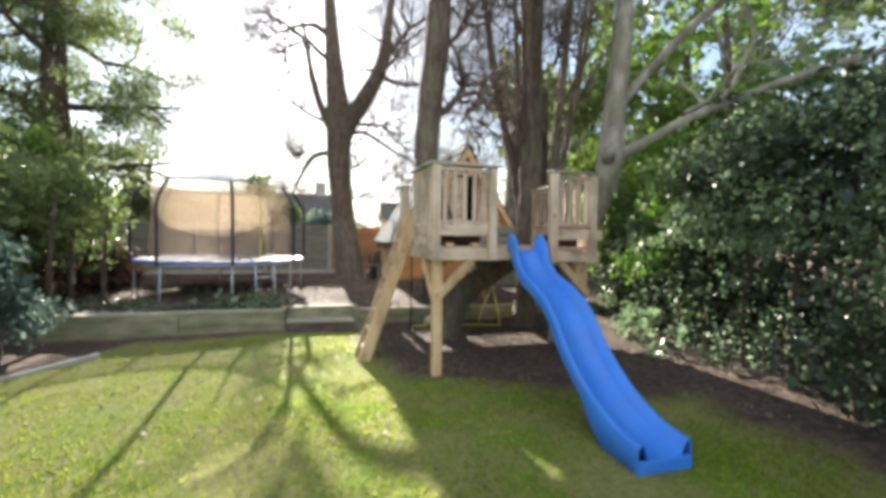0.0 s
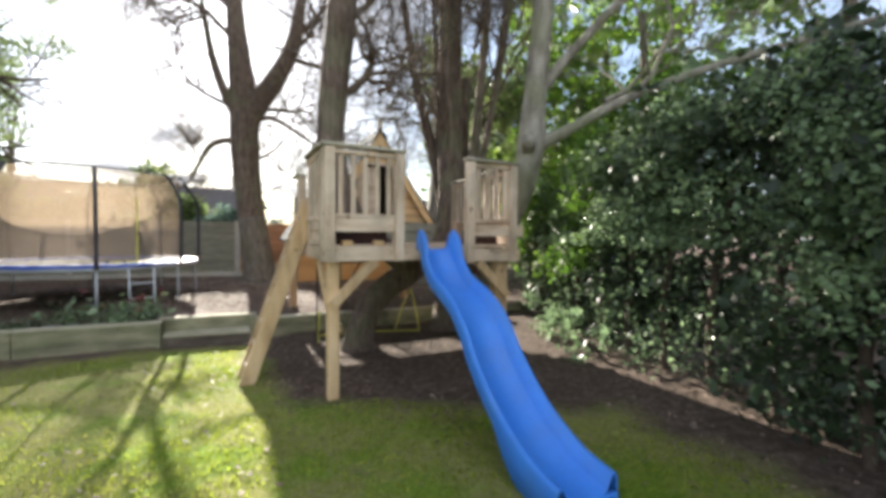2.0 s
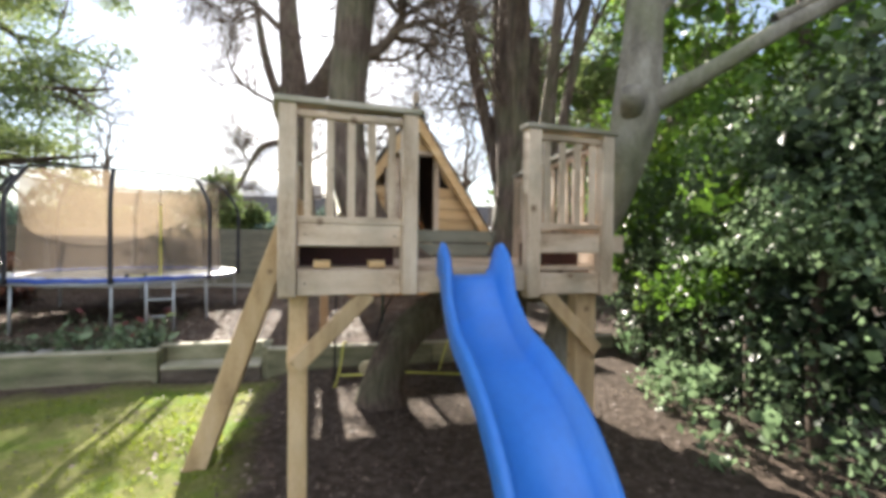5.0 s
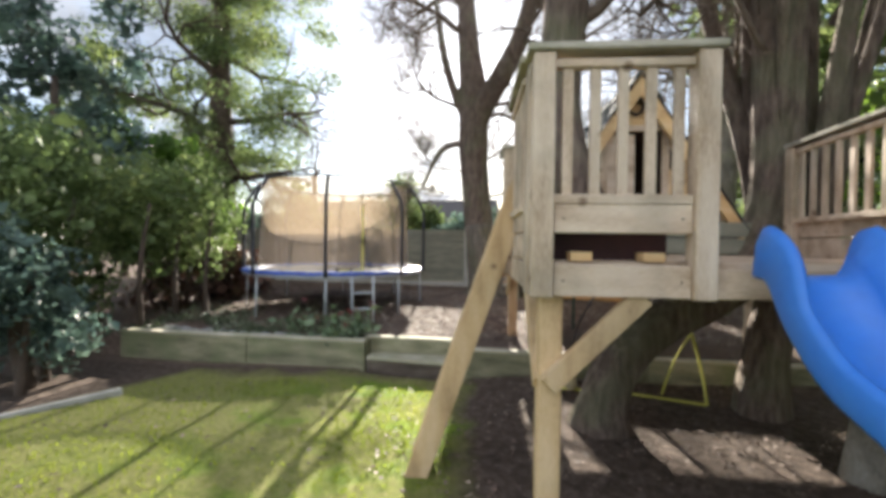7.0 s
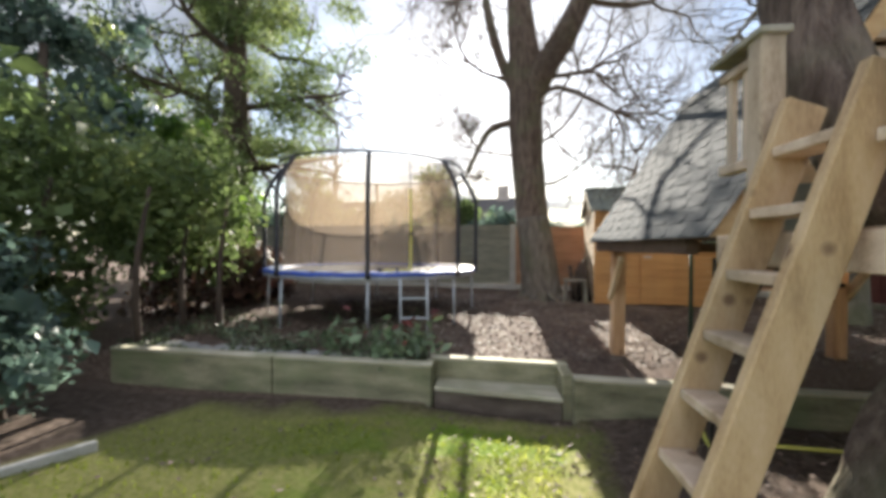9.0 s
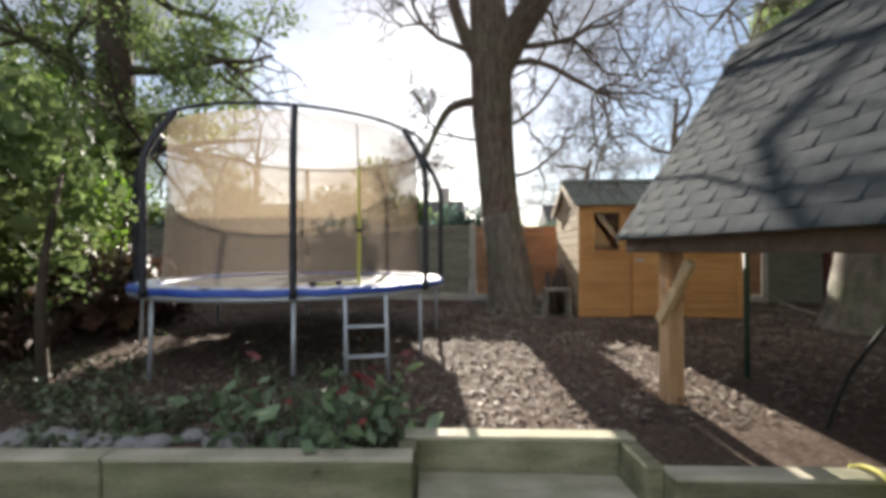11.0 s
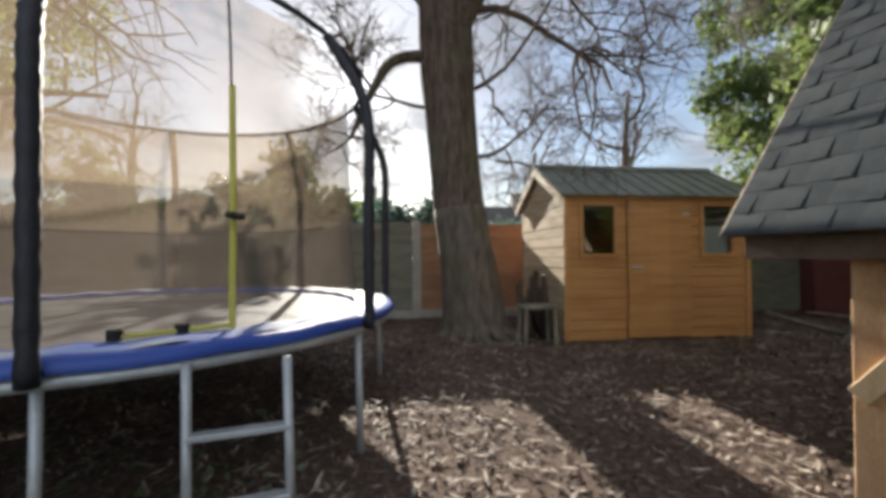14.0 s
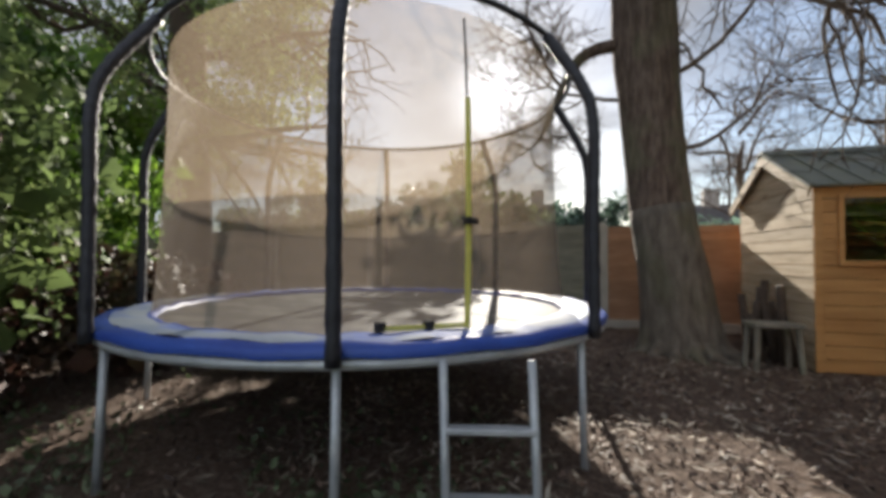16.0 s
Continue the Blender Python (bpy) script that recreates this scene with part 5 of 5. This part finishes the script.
for k, (x, y, s) in enumerate(((1.2, 17.5, 1.0), (-0.9, 19.5, 0.8), (-12.0, 17, 0.9))):
    tree("slender bare tree behind the fence", [([(x, y, -0.1), (x + 0.1, y, 1.8), (x - 0.1, y, 3.6), (x, y, 5.5 * s)], [0.16, 0.13, 0.09, 0.04])],
         [((x - 0.1, y, 1.6 + 0.6 * j), (math.cos(j * 2.3), 0.5 * math.sin(j * 2.3), 0.9), 2.4 * s, 0.05) for j in range(6)], mat="twig", seed=140 + k, kids=4, n=8)


def leafy(name, label, category, blobs, per, size, mat, seed, stems=(), long=1.6, inner=150):
    r = np.random.default_rng(seed)
    ps, ns = cloud_points(blobs, per, r, 0.45)
    keep = ps[:, 2] > 0.03
    ps, ns = ps[keep], ns[keep]
    p = thing(name, (0, 0, 0), 0, label, category)
    part("crown", leaf_mesh("crown", ps, size, mat, r, long, outward=ns), None, p, kind="stuff")
    ps, _ = cloud_points(blobs, inner, r, 0.1)
    part("inner_crown", leaf_mesh("inner_crown", ps[ps[:, 2] > 0.08], size * 3, mat, r, 1.4), None, p, kind="stuff")
    for pts, rad in stems:
        part("stem", Geo().tube(bent(pts), list(np.linspace(rad, rad * 0.4, len(bent(pts)))), 7), "bark_far", p, smooth=True)
    return p


def lumps(r, lo, hi, n, size):
    """n lumps of about size within the box lo..hi."""
    return [(*[r.uniform(lo[k], hi[k]) for k in range(3)], *(size * r.uniform(0.6, 1.3, 3))) for _ in range(n)]


# hedge on the right
def hedge():
    h = thing("hedge", (0, 0, 0), 0, "tall dense evergreen hedge, broken and twiggy near the ground", "hedge")
    r = np.random.default_rng(41)
    blobs, inner = [], []
    for i in range(230):
        y = r.uniform(-1.5, 8.5)
        z = r.uniform(0.2, 2.75)
        x = 3.0 - 0.05 * y + 0.10 * abs(z - 1.2) + r.uniform(0, 0.35)
        blobs.append((x + 0.25, y, z, *(r.uniform(0.18, 0.42, 3))))
    for i in range(230):
        inner.append((3.6 - 0.05 * r.uniform(-2, 9) + r.uniform(0, 0.5), r.uniform(-2, 9.5), r.uniform(0.2, 2.7), 0.5, 0.5, 0.5))
    ps, ns = cloud_points(blobs, 3300, r, 0.5)
    # low leaves thinned beyond y 2.3 so the darkened inner leaves read as shade
    k = (ps[:, 2] > 0.1) & ~((ps[:, 1] > 2.3) & (ps[:, 2] < 0.5 + 0.9 * np.clip(ps[:, 1] - 2.3, 0, 1)) & (r.uniform(size=len(ps)) < 0.88))
    part("foliage", leaf_mesh("foliage", ps[k], 0.034, "laurel", r, 1.6, outward=ns[k]), None, h, kind="stuff")
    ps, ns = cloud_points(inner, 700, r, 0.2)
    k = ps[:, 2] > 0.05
    # inner leaves use the darkened colour in place of the hedge's own shade
    part("inner_foliage", leaf_mesh("inner_foliage", ps[k], 0.07, "shaded_leaf", r, 1.5), None, h, kind="stuff")
    for i, y in enumerate(np.arange(-1.5, 8, 0.6)):
        x = 3.5 - 0.04 * y
        part("stem", Geo().tube(bent([(x, y, -0.1), (x + 0.05, y + 0.1, 0.9), (x + 0.1, y - 0.08, 2.1)]), [0.04] * 9, 6, close=False), "bark_far", h, smooth=True)


hedge()

# evergreen trees behind the hedge
for k, (x, y, z, s, m) in enumerate(((5.5, 9.5, 5.0, 2.2, "bright_leaf"), (7.5, 6.0, 5.0, 2.3, "laurel"), (3.4, 12.4, 4.4, 1.5, "pine"), (6.5, 13, 4.5, 2.2, "laurel"))):
    rr = np.random.default_rng(60 + k)
    leafy("evergreen_tree", "tall dark evergreen tree behind the hedge", "tree", lumps(rr, (x - s, y - s, z - s * 1.4), (x + s, y + s, z + s * 1.2), 38, 0.75), 260, 0.085, m, 70 + k,
          [([(x, y, -0.1), (x + 0.2, y, 2), (x, y + 0.1, z + 1)], 0.2)], inner=50)

# bushes and trees along the other boundary
rr = np.random.default_rng(81)
b = [(-7.2 + rr.uniform(-1.3, 1.2) - 0.12 * (y - 6), y, rr.uniform(0.5 if y < 6.2 else 1.35, 2.7), *rr.uniform(0.35, 0.75, 3)) for y in rr.uniform(4.6, 7.6, 68)]
leafy("shrubbery", "dense feathery evergreen shrubs edging the lawn", "bush", b, 1000, 0.045, "pine", 82,
      [([(x, y, -0.1), (x + 0.1, y - 0.1, 1.0), (x, y + 0.1, 2.0)], 0.05) for x, y in ((-6.2, 5.5), (-6.0, 6.3), (-6.3, 7.0), (-6.0, 7.3), (-7.0, 7.7))])
rr = np.random.default_rng(83)
leafy("ivy_bush", "blue-green ivy-covered bush beside the lawn", "bush", lumps(rr, (-5.9, 3.6, 0.35), (-4.85, 5.1, 1.45), 34, 0.33), 1700, 0.045, "ivy", 83,
      [([(-5.2, 4.75, -0.1), (-5.3, 4.7, 0.6), (-5.2, 4.8, 1.2)], 0.09), ([(-5.0, 4.6, -0.1), (-5.1, 4.7, 0.7)], 0.05), ([(-5.35, 4.95, -0.1), (-5.3, 4.9, 0.7)], 0.05)])
tp = tree("tall ivy-clad pine with spreading limbs", 
     [([(-10, 10.8, -0.1), (-10, 10.8, 2.5), (-10.1, 10.8, 5), (-10, 10.8, 9.5)], [0.42, 0.36, 0.3, 0.12])],
     [((-10, 10.8, 3.0 + 0.6 * k), (math.cos(k * 2.2), math.sin(k * 2.2), 0.2), 3.0, 0.10) for k in range(9)], mat="bark_far", twig="bark_far", seed=51, kids=5, depth=2)
rr = np.random.default_rng(90)
b = []
for k in range(11):
    a = k * 2.2
    for j in range(7):
        d = rr.uniform(0.5, 3.0)
        b.append((-10 + d * math.cos(a) + rr.uniform(-0.4, 0.4), 10.8 + d * math.sin(a) + rr.uniform(-0.4, 0.4), 3.2 + 0.6 * k + 0.25 * d + rr.uniform(-0.2, 0.4), rr.uniform(0.35, 0.75), rr.uniform(0.35, 0.75), rr.uniform(0.2, 0.35)))
b += [(-10 + rr.normal() * 1.1, 10.8 + rr.normal() * 1.1, rr.uniform(2.8, 8.5), *rr.uniform(0.3, 0.65, 3)) for _ in range(90)]
ps, ns = cloud_points(b, 1300, rr, 0.3)
part("crown", leaf_mesh("crown", ps, 0.05, "pine", rr, 1.8, outward=ns), None, tp, kind="stuff")
for k, (x, y, z, s, m) in enumerate(((-9.2, 6.6, 3.9, 1.35, "ivy"), (-14, 10.5, 4.0, 2.0, "pine"), (-9.6, 8.6, 2.6, 0.9, "bright_leaf"))):
    rr = np.random.default_rng(95 + k)
    leafy("shrub_tree", "leafy evergreen tree with an uneven crown", "tree", lumps(rr, (x - s, y - s, z - s * 1.3), (x + s, y + s, z + s * 1.3), 42, 0.5), 620, 0.06, m, 98 + k,
          [([(x, y, -0.1), (x + 0.2, y, 1.5), (x, y + 0.1, z + 0.5)], 0.14)])
rr = np.random.default_rng(101)
leafy("bright_bush", "sunlit yellow-green shrub behind the trampoline", "bush", lumps(rr, (-8.3, 7.6, 1.35), (-7.1, 9.0, 2.4), 30, 0.32), 1100, 0.05, "bright_leaf", 102)
leafy("dark_shrub", "low dark red-brown shrub under the trees", "bush", lumps(rr, (-7.9, 7.3, 0.4), (-6.7, 9.8, 1.15), 44, 0.33), 1200, 0.05, "red_dark", 105)
rr = np.random.default_rng(103)
leafy("conifer", "dense green conifer behind the shed", "tree", lumps(rr, (3.4, 16.0, 1.2), (6.4, 18.5, 7.5), 80, 0.6), 1300, 0.06, "pine", 104, [([(4.8, 17.2, -0.1), (4.8, 17.2, 2.5), (4.8, 17.2, 5)], 0.2)])


# ---- small things on the raised part ----
def plants(where, n, seed, spread=0.3):
    r = np.random.default_rng(seed)
    p = thing("shrub", where, 0, "low shrub with pale green leaves and a few red ones", "plant", "shrubs along the bed")
    pts = r.normal(size=(n, 3)) * np.array((spread, spread * 0.6, 0.10)) + np.array((0, 0, 0.16))
    pts[:, 2] = np.abs(pts[:, 2])
    part("foliage", leaf_mesh("foliage", pts, 0.06, "pale_leaf", r, 1.9), None, p, kind="stuff")
    tips = r.normal(size=(n // 10, 3)) * np.array((spread * 0.9, spread * 0.5, 0.09)) + np.array((0.05, 0, 0.34))
    part("red_foliage", leaf_mesh("red_foliage", tips, 0.04, "red_leaf", r, 2.2), None, p, "red young leaves", kind="stuff")
    for k in range(7):
        a = k * 0.9
        part("stem", Geo().tube([(0, 0, -0.02), (0.1 * math.cos(a), 0.08 * math.sin(a), 0.15), (0.25 * math.cos(a), 0.16 * math.sin(a), 0.36)], 0.005, 4), "twig", p)


for k, (u, v) in enumerate(((-1.95, 3.55), (-2.45, 3.62), (-1.72, 3.72))):
    p = uv(u, v)
    plants((p.x, p.y, height(p.x, p.y) + 0.02), (120, 90, 60)[k], 300 + k, (0.2, 0.18, 0.12)[k])


def lump(name, where, size, mat, label, category, seed, group=""):
    """An uneven rounded stone or ball of earth."""
    bm = bmesh.new()
    bmesh.ops.create_icosphere(bm, subdivisions=2, radius=1)
    for q in bm.verts:
        q.co *= 1 + 0.22 * noise.noise(q.co * 1.3 + Vector((seed, 0, 0)))
        q.co = Vector((q.co.x * size[0], q.co.y * size[1], q.co.z * size[2]))
    me = bpy.data.meshes.new(name)
    bm.to_mesh(me)
    bm.free()
    me.polygons.foreach_set("use_smooth", [True] * len(me.polygons))
    me.materials.append(M[mat])
    return single(name, me, None, label, category, group=group, where=pose(*where, 0, 0, seed * 40))


rs = np.random.default_rng(310)
for k in range(16):
    u, v = -2.0 - 0.17 * k + rs.uniform(-0.04, 0.04), 3.66 + 0.01 * k + rs.uniform(-0.04, 0.08)
    p = uv(u, v)
    s_ = rs.uniform(0.06, 0.115)
    lump("stone", (p.x, p.y, height(p.x, p.y) + 0.02), (s_ * 1.2, s_, s_ * 0.6), "stone", "grey rounded stone edging the bed", "stone", k, "stones along the bed")

# props
pole = single("garden_pole", Geo().tube([(0, 0, 0), (0, 0, 1.35)], 0.022, 8), "plastic_green", "thin dark green upright pole standing in the soil", "pole", smooth=True, where=pose(-0.39, 8.93, 0.2))
base_ = uv(0.55, 3.6)
hoop = single("hoop_stand", Geo().tube(bent([(0, 0, 0), (0.10, -0.02, 0.35), (0.28, -0.05, 0.7), (0.45, -0.08, 0.98), (0.75, -0.1, 1.06)]), 0.012, 6), "dark", "thin black bent hoop standing in the soil", "hoop", smooth=True, where=pose(-0.32, 8.0, 0.18))
hose = single("hose", Geo().tube(bent([(-0.56, 7.34, 0.27), (-0.55, 7.25, 0.315), (-0.54, 7.12, 0.315), (-0.535, 7.03, 0.16), (-0.52, 6.86, 0.03), (-0.46, 6.5, 0.02)]), 0.012, 6), "yellow", "yellow garden hose hanging over the sleeper edge", "hose", smooth=True)
ballp = uv(1.0, 2.7)
lump("ball", (-0.22, 6.92, 0.10), (0.085, 0.085, 0.085), "rope", "pale dirty play ball under the deck", "ball", 0)

# logs and tools against the shed
def log_seat():
    t = thing("wooden_stool", (-1.95, 11.35, 0.32), 15, "small rough wooden stool beside the shed", "stool")
    part("seat", Geo().box((-0.2, -0.13, 0.40), (0.2, 0.13, 0.44)), "bark_grey", t, bevel=0.008)
    for x in (-0.16, 0.16):
        for y in (-0.09, 0.09):
            part("leg", Geo().beam((x * 1.15, y * 1.2, 0), (x, y, 0.40), 0.04, 0.04, up=(0, 1, 0)), "bark_grey", t, bevel=0.004)


log_seat()
rk = np.random.default_rng(320)
for k in range(9):
    x, y = -1.9 + rk.uniform(-0.15, 0.2), 11.75 + rk.uniform(-0.15, 0.35)
    single("log", Geo().tube([(0, 0, 0), (rk.uniform(-0.12, 0.12), rk.uniform(-0.05, 0.1), rk.uniform(0.5, 0.85))], [0.05, 0.035], 8), "bark_far", "dark upright log leaning by the shed", "log", smooth=True, group="logs by the shed", where=pose(x, y, 0.28, 0, 0, k * 31))
for k in range(14):
    x, y = rk.uniform(1.2, 4.5), rk.uniform(9.8, 13.0)
    single("branch", Geo().tube(bent([(0, 0, 0), (0.35, 0.05, 0.04), (0.8, -0.05, 0.08)], 3), [0.035, 0.033, 0.03, 0.025, 0.022, 0.02, 0.015], 6), "bark_grey", "fallen grey branch lying on the soil", "branch", smooth=True, group="fallen branches", where=pose(x, y, height(x, y) + 0.03, 0, rk.uniform(-12, 5), rk.uniform(0, 180)))

# low play goal lying under the deck, a thin post, and things beyond the shed
def goal():
    t = thing("play_goal", (0, 0, 0), 0, "small yellow tube goal frame standing under the deck", "goal")
    part("base_bar", Geo().tube([(-0.48, 6.82, 0.04), (0.25, 7.0, 0.04), (0.98, 6.98, 0.04)], 0.013, 6), "yellow", t, smooth=True)
    part("side_bar", Geo().tube(bent([(0.98, 6.98, 0.04), (0.93, 7.0, 0.35), (0.85, 7.02, 0.68)]), 0.013, 6), "yellow", t, smooth=True)
    part("back_bar", Geo().tube(bent([(0.85, 7.02, 0.68), (0.72, 7.06, 0.40), (0.62, 7.09, 0.05)]), 0.010, 6), "yellow", t, smooth=True)


goal()
single("thin_post", Geo().tube([(-0.51, 6.67, 0), (-0.50, 6.68, 1.28)], 0.013, 6), "dark", "thin black upright rod under the deck", "rod", smooth=True)
single("cable", Geo().tube(bent([(-0.44, 6.7, 1.24), (-0.30, 6.75, 1.14), (-0.10, 6.8, 1.10), (0.2, 6.85, 1.12)]), 0.012, 6), "dark", "black cable sagging under the deck", "cable", smooth=True)


def outbuilding():
    t = thing("outbuilding", (3.1, 14.6, 0.2), 12, "low grey outbuilding with a white roof edge", "outbuilding")
    part("wall", Geo().box((-1.2, 0, 0), (1.6, 1.2, 1.62)), "fence_grey", t)
    part("roof", Geo().box((-1.3, -0.1, 1.63), (1.7, 1.3, 1.85)), "white", t, bevel=0.01)


outbuilding()


def cupboard():
    t = thing("cupboard", (3.0, 13.4, 0.25), -15, "dark red weathered outdoor cupboard", "cupboard")
    part("body", Geo().box((-0.45, 0, 0), (0.45, 0.5, 1.15)), "maroon", t, bevel=0.01)
    for x in (-0.44, 0.005):
        part("door", Geo().box((x, -0.02, 0.05), (x + 0.435, -0.003, 1.1)), "maroon", t, bevel=0.004)
    part("top", Geo().box((-0.5, -0.05, 1.155), (0.5, 0.55, 1.19)), "metal_roof", t, bevel=0.004)


cupboard()

# edging strip by the lawn
single("edging", Geo().beam((-4.75, 2.6, -0.02), (-4.22, 5.05, -0.03), 0.05, 0.13), "concrete", "pale edging strip along the lawn", "edging", bevel=0.008)

# ---- grass and fallen leaves ----
rg = np.random.default_rng(200)
n = 150000
u_, v_ = rg.uniform(-5.5, 3.0, n), rg.uniform(-3.9, 2.9, n)
wv = np.array([noise.noise(Vector((a * 0.9, b * 0.9, 7))) for a, b in zip(u_, v_)])
keep = rg.uniform(size=n) < 0.7 - 1.1 * np.clip(wv, -0.2, 0.6)
keep &= rg.uniform(size=n) > 0.62 * np.clip(-0.9 * u_ - 1.3 + wv, 0, 1) * np.clip(0.45 * v_ + 0.5, 0, 1)
keep &= (P0.x + U.x * u_ + V.x * v_ > -4.4)
keep &= (u_ < -0.45 + 0.3 * wv) | (v_ - 0.25 + 0.6 * (u_ + 0.5) + 0.5 * wv < 0.1)
keep &= (u_ + wv * 0.5 < 2.2) & (v_ + wv * 0.4 < 2.85)
u_, v_ = u_[keep], v_[keep]
xs, ys = P0.x + U.x * u_ + V.x * v_, P0.y + U.y * u_ + V.y * v_
zs = np.array([height(a, b) for a, b in zip(xs, ys)])
single("grass", leaf_mesh("grass", np.stack([xs, ys, zs], 1), 0.011, "blade", rg, 2.3, blade=True), None, "short patchy yellow-green lawn grass", "grass", kind="stuff")
n = 34000
u_, v_ = rg.uniform(-5.5, 6.5, n), rg.uniform(3.7, 10, n)
xs, ys = P0.x + U.x * u_ + V.x * v_, P0.y + U.y * u_ + V.y * v_
zs = np.array([height(a, b) + 0.012 for a, b in zip(xs, ys)])
single("leaf_litter", leaf_mesh("leaf_litter", np.stack([xs, ys, zs], 1), 0.019, "dead_leaf", rg, 2.1, lay=0.5), None, "scattered brown fallen leaves on bare soil", "fallen leaves", kind="stuff")
n = 5000
u_, v_ = rg.uniform(-3.5, 5.0, n), rg.uniform(3.8, 8.5, n)
xs, ys = P0.x + U.x * u_ + V.x * v_, P0.y + U.y * u_ + V.y * v_
zs = np.array([height(a, b) + 0.018 for a, b in zip(xs, ys)])
single("straw_litter", leaf_mesh("straw_litter", np.stack([xs, ys, zs], 1), 0.016, "straw", rg, 6.0, lay=0.8), None, "pale dry stalks strewn over the brown litter", "fallen leaves", kind="stuff")
n = 6500
u_, v_ = rg.uniform(-1.5, 3.2, n), rg.uniform(-3, 3.1, n)
keep = (u_ + 0.75 * v_ > 0) & ((v_ > -0.9) | (u_ > 2))
u_, v_ = u_[keep], v_[keep]
xs, ys = P0.x + U.x * u_ + V.x * v_, P0.y + U.y * u_ + V.y * v_
zs = np.array([height(a, b) + 0.01 for a, b in zip(xs, ys)])
single("leaf_litter", leaf_mesh("leaf_litter", np.stack([xs, ys, zs], 1), 0.018, "dead_leaf", rg, 1.9, lay=0.55), None, "scattered brown fallen leaves under the deck and hedge", "fallen leaves", kind="stuff")

n = 5200
u_ = rg.uniform(-5.5, -1.65, n)
v_ = 3.42 - 0.065 * (u_ + 1.6) + np.abs(rg.normal(size=n)) * 0.9
wv = np.array([noise.noise(Vector((a * 1.6, b * 1.6, 2))) for a, b in zip(u_, v_)])
u_, v_ = u_[wv > -0.1], v_[wv > -0.1]
xs, ys = P0.x + U.x * u_ + V.x * v_, P0.y + U.y * u_ + V.y * v_
zs = np.array([height(a, b) for a, b in zip(xs, ys)]) + rg.uniform(0.01, 0.09, len(xs))
single("ground_cover", leaf_mesh("ground_cover", np.stack([xs, ys, zs], 1), 0.032, "ground_cover", rg, 1.6, lay=0.3), None, "low ivy and weeds behind the sleeper edge", "ground cover", kind="stuff")
# sunlit shrub at the end of the hedge
rr = np.random.default_rng(110)
leafy("shrub", "yellow-green leafy shrub behind the deck", "bush", [(2.75 + rr.uniform(-0.15, 0.6), rr.uniform(5.6, 8.5), rr.uniform(1.0, 3.2), *rr.uniform(0.2, 0.4, 3)) for _ in range(34)], 1500, 0.042, "bright_leaf", 111, inner=60)
leafy("tree_canopy", "yellow-green leafy tree above the hedge", "tree", [(5.0 + rr.uniform(-1.6, 2.6), rr.uniform(5.0, 10), rr.uniform(3.4, 7.2), *rr.uniform(0.3, 0.7, 3)) for _ in range(44)], 700, 0.06, "bright_leaf", 112, [([(5, 7.5, -0.1), (5.1, 7.4, 2.5), (5.0, 7.5, 5.5)], 0.14)], inner=40)
for k in range(7):
    x = -14.5 + 1.45 * k
    r = np.random.default_rng(400 + k)
    leafy("garden_tree", "round evergreen shrub behind the fence", "tree", [(x + r.uniform(-0.8, 0.8), 16 + 0.2 * x / 3 + r.uniform(-0.5, 0.5), r.uniform(0.8, 2.6 + 0.5 * (k % 3)), *r.uniform(0.35, 0.6, 3)) for _ in range(20)], 420, 0.07, ("pine", "ivy", "pine")[k % 3], 410 + k, [([(x, 16, -0.1), (x, 16.1, 1.2), (x, 16, 2.2)], 0.07)])
# only the taller middle bushes belong here; the others are added to cast shade
for k, (x, top) in enumerate(((-5.3, 2.2), (-4.4, 2.5), (-3.6, 2.7), (-2.6, 2.15), (-1.6, 2.1))):
    r = np.random.default_rng(430 + k)
    leafy("garden_bush", "dark evergreen bush just behind the fence, in a row lengthened to shade the litter", "bush", [(x + r.uniform(-0.45, 0.45), 14.9 + r.uniform(-0.25, 0.25), r.uniform(0.7, top - 0.3), *r.uniform(0.22, 0.38, 3)) for _ in range(22)], 700, 0.055, "ivy", 440 + k, [([(x, 14.9, -0.1), (x, 15.0, 1.0), (x, 14.9, 1.8)], 0.05)])
n = 900
u_, v_ = rg.uniform(-5.0, 2.2, n), rg.uniform(-3.5, 2.8, n)
xs, ys = P0.x + U.x * u_ + V.x * v_, P0.y + U.y * u_ + V.y * v_
k = xs > -4.3
xs, ys = xs[k], ys[k]
zs = np.array([height(a, b) + 0.022 for a, b in zip(xs, ys)])
single("lawn_leaves", leaf_mesh("lawn_leaves", np.stack([xs, ys, zs], 1), 0.026, "dead_leaf", rg, 1.6, lay=0.75), None, "a few dry fallen leaves scattered over the lawn", "fallen leaves", kind="stuff")
rr = np.random.default_rng(120)
leafy("low_shrub", "low green shrubs at the foot of the hedge", "bush", [(2.75 + rr.uniform(-0.2, 0.3), y, rr.uniform(0.08, 0.5), *rr.uniform(0.12, 0.22, 3)) for y in rr.uniform(4.9, 6.8, 12)], 1500, 0.035, "laurel", 121, inner=60)
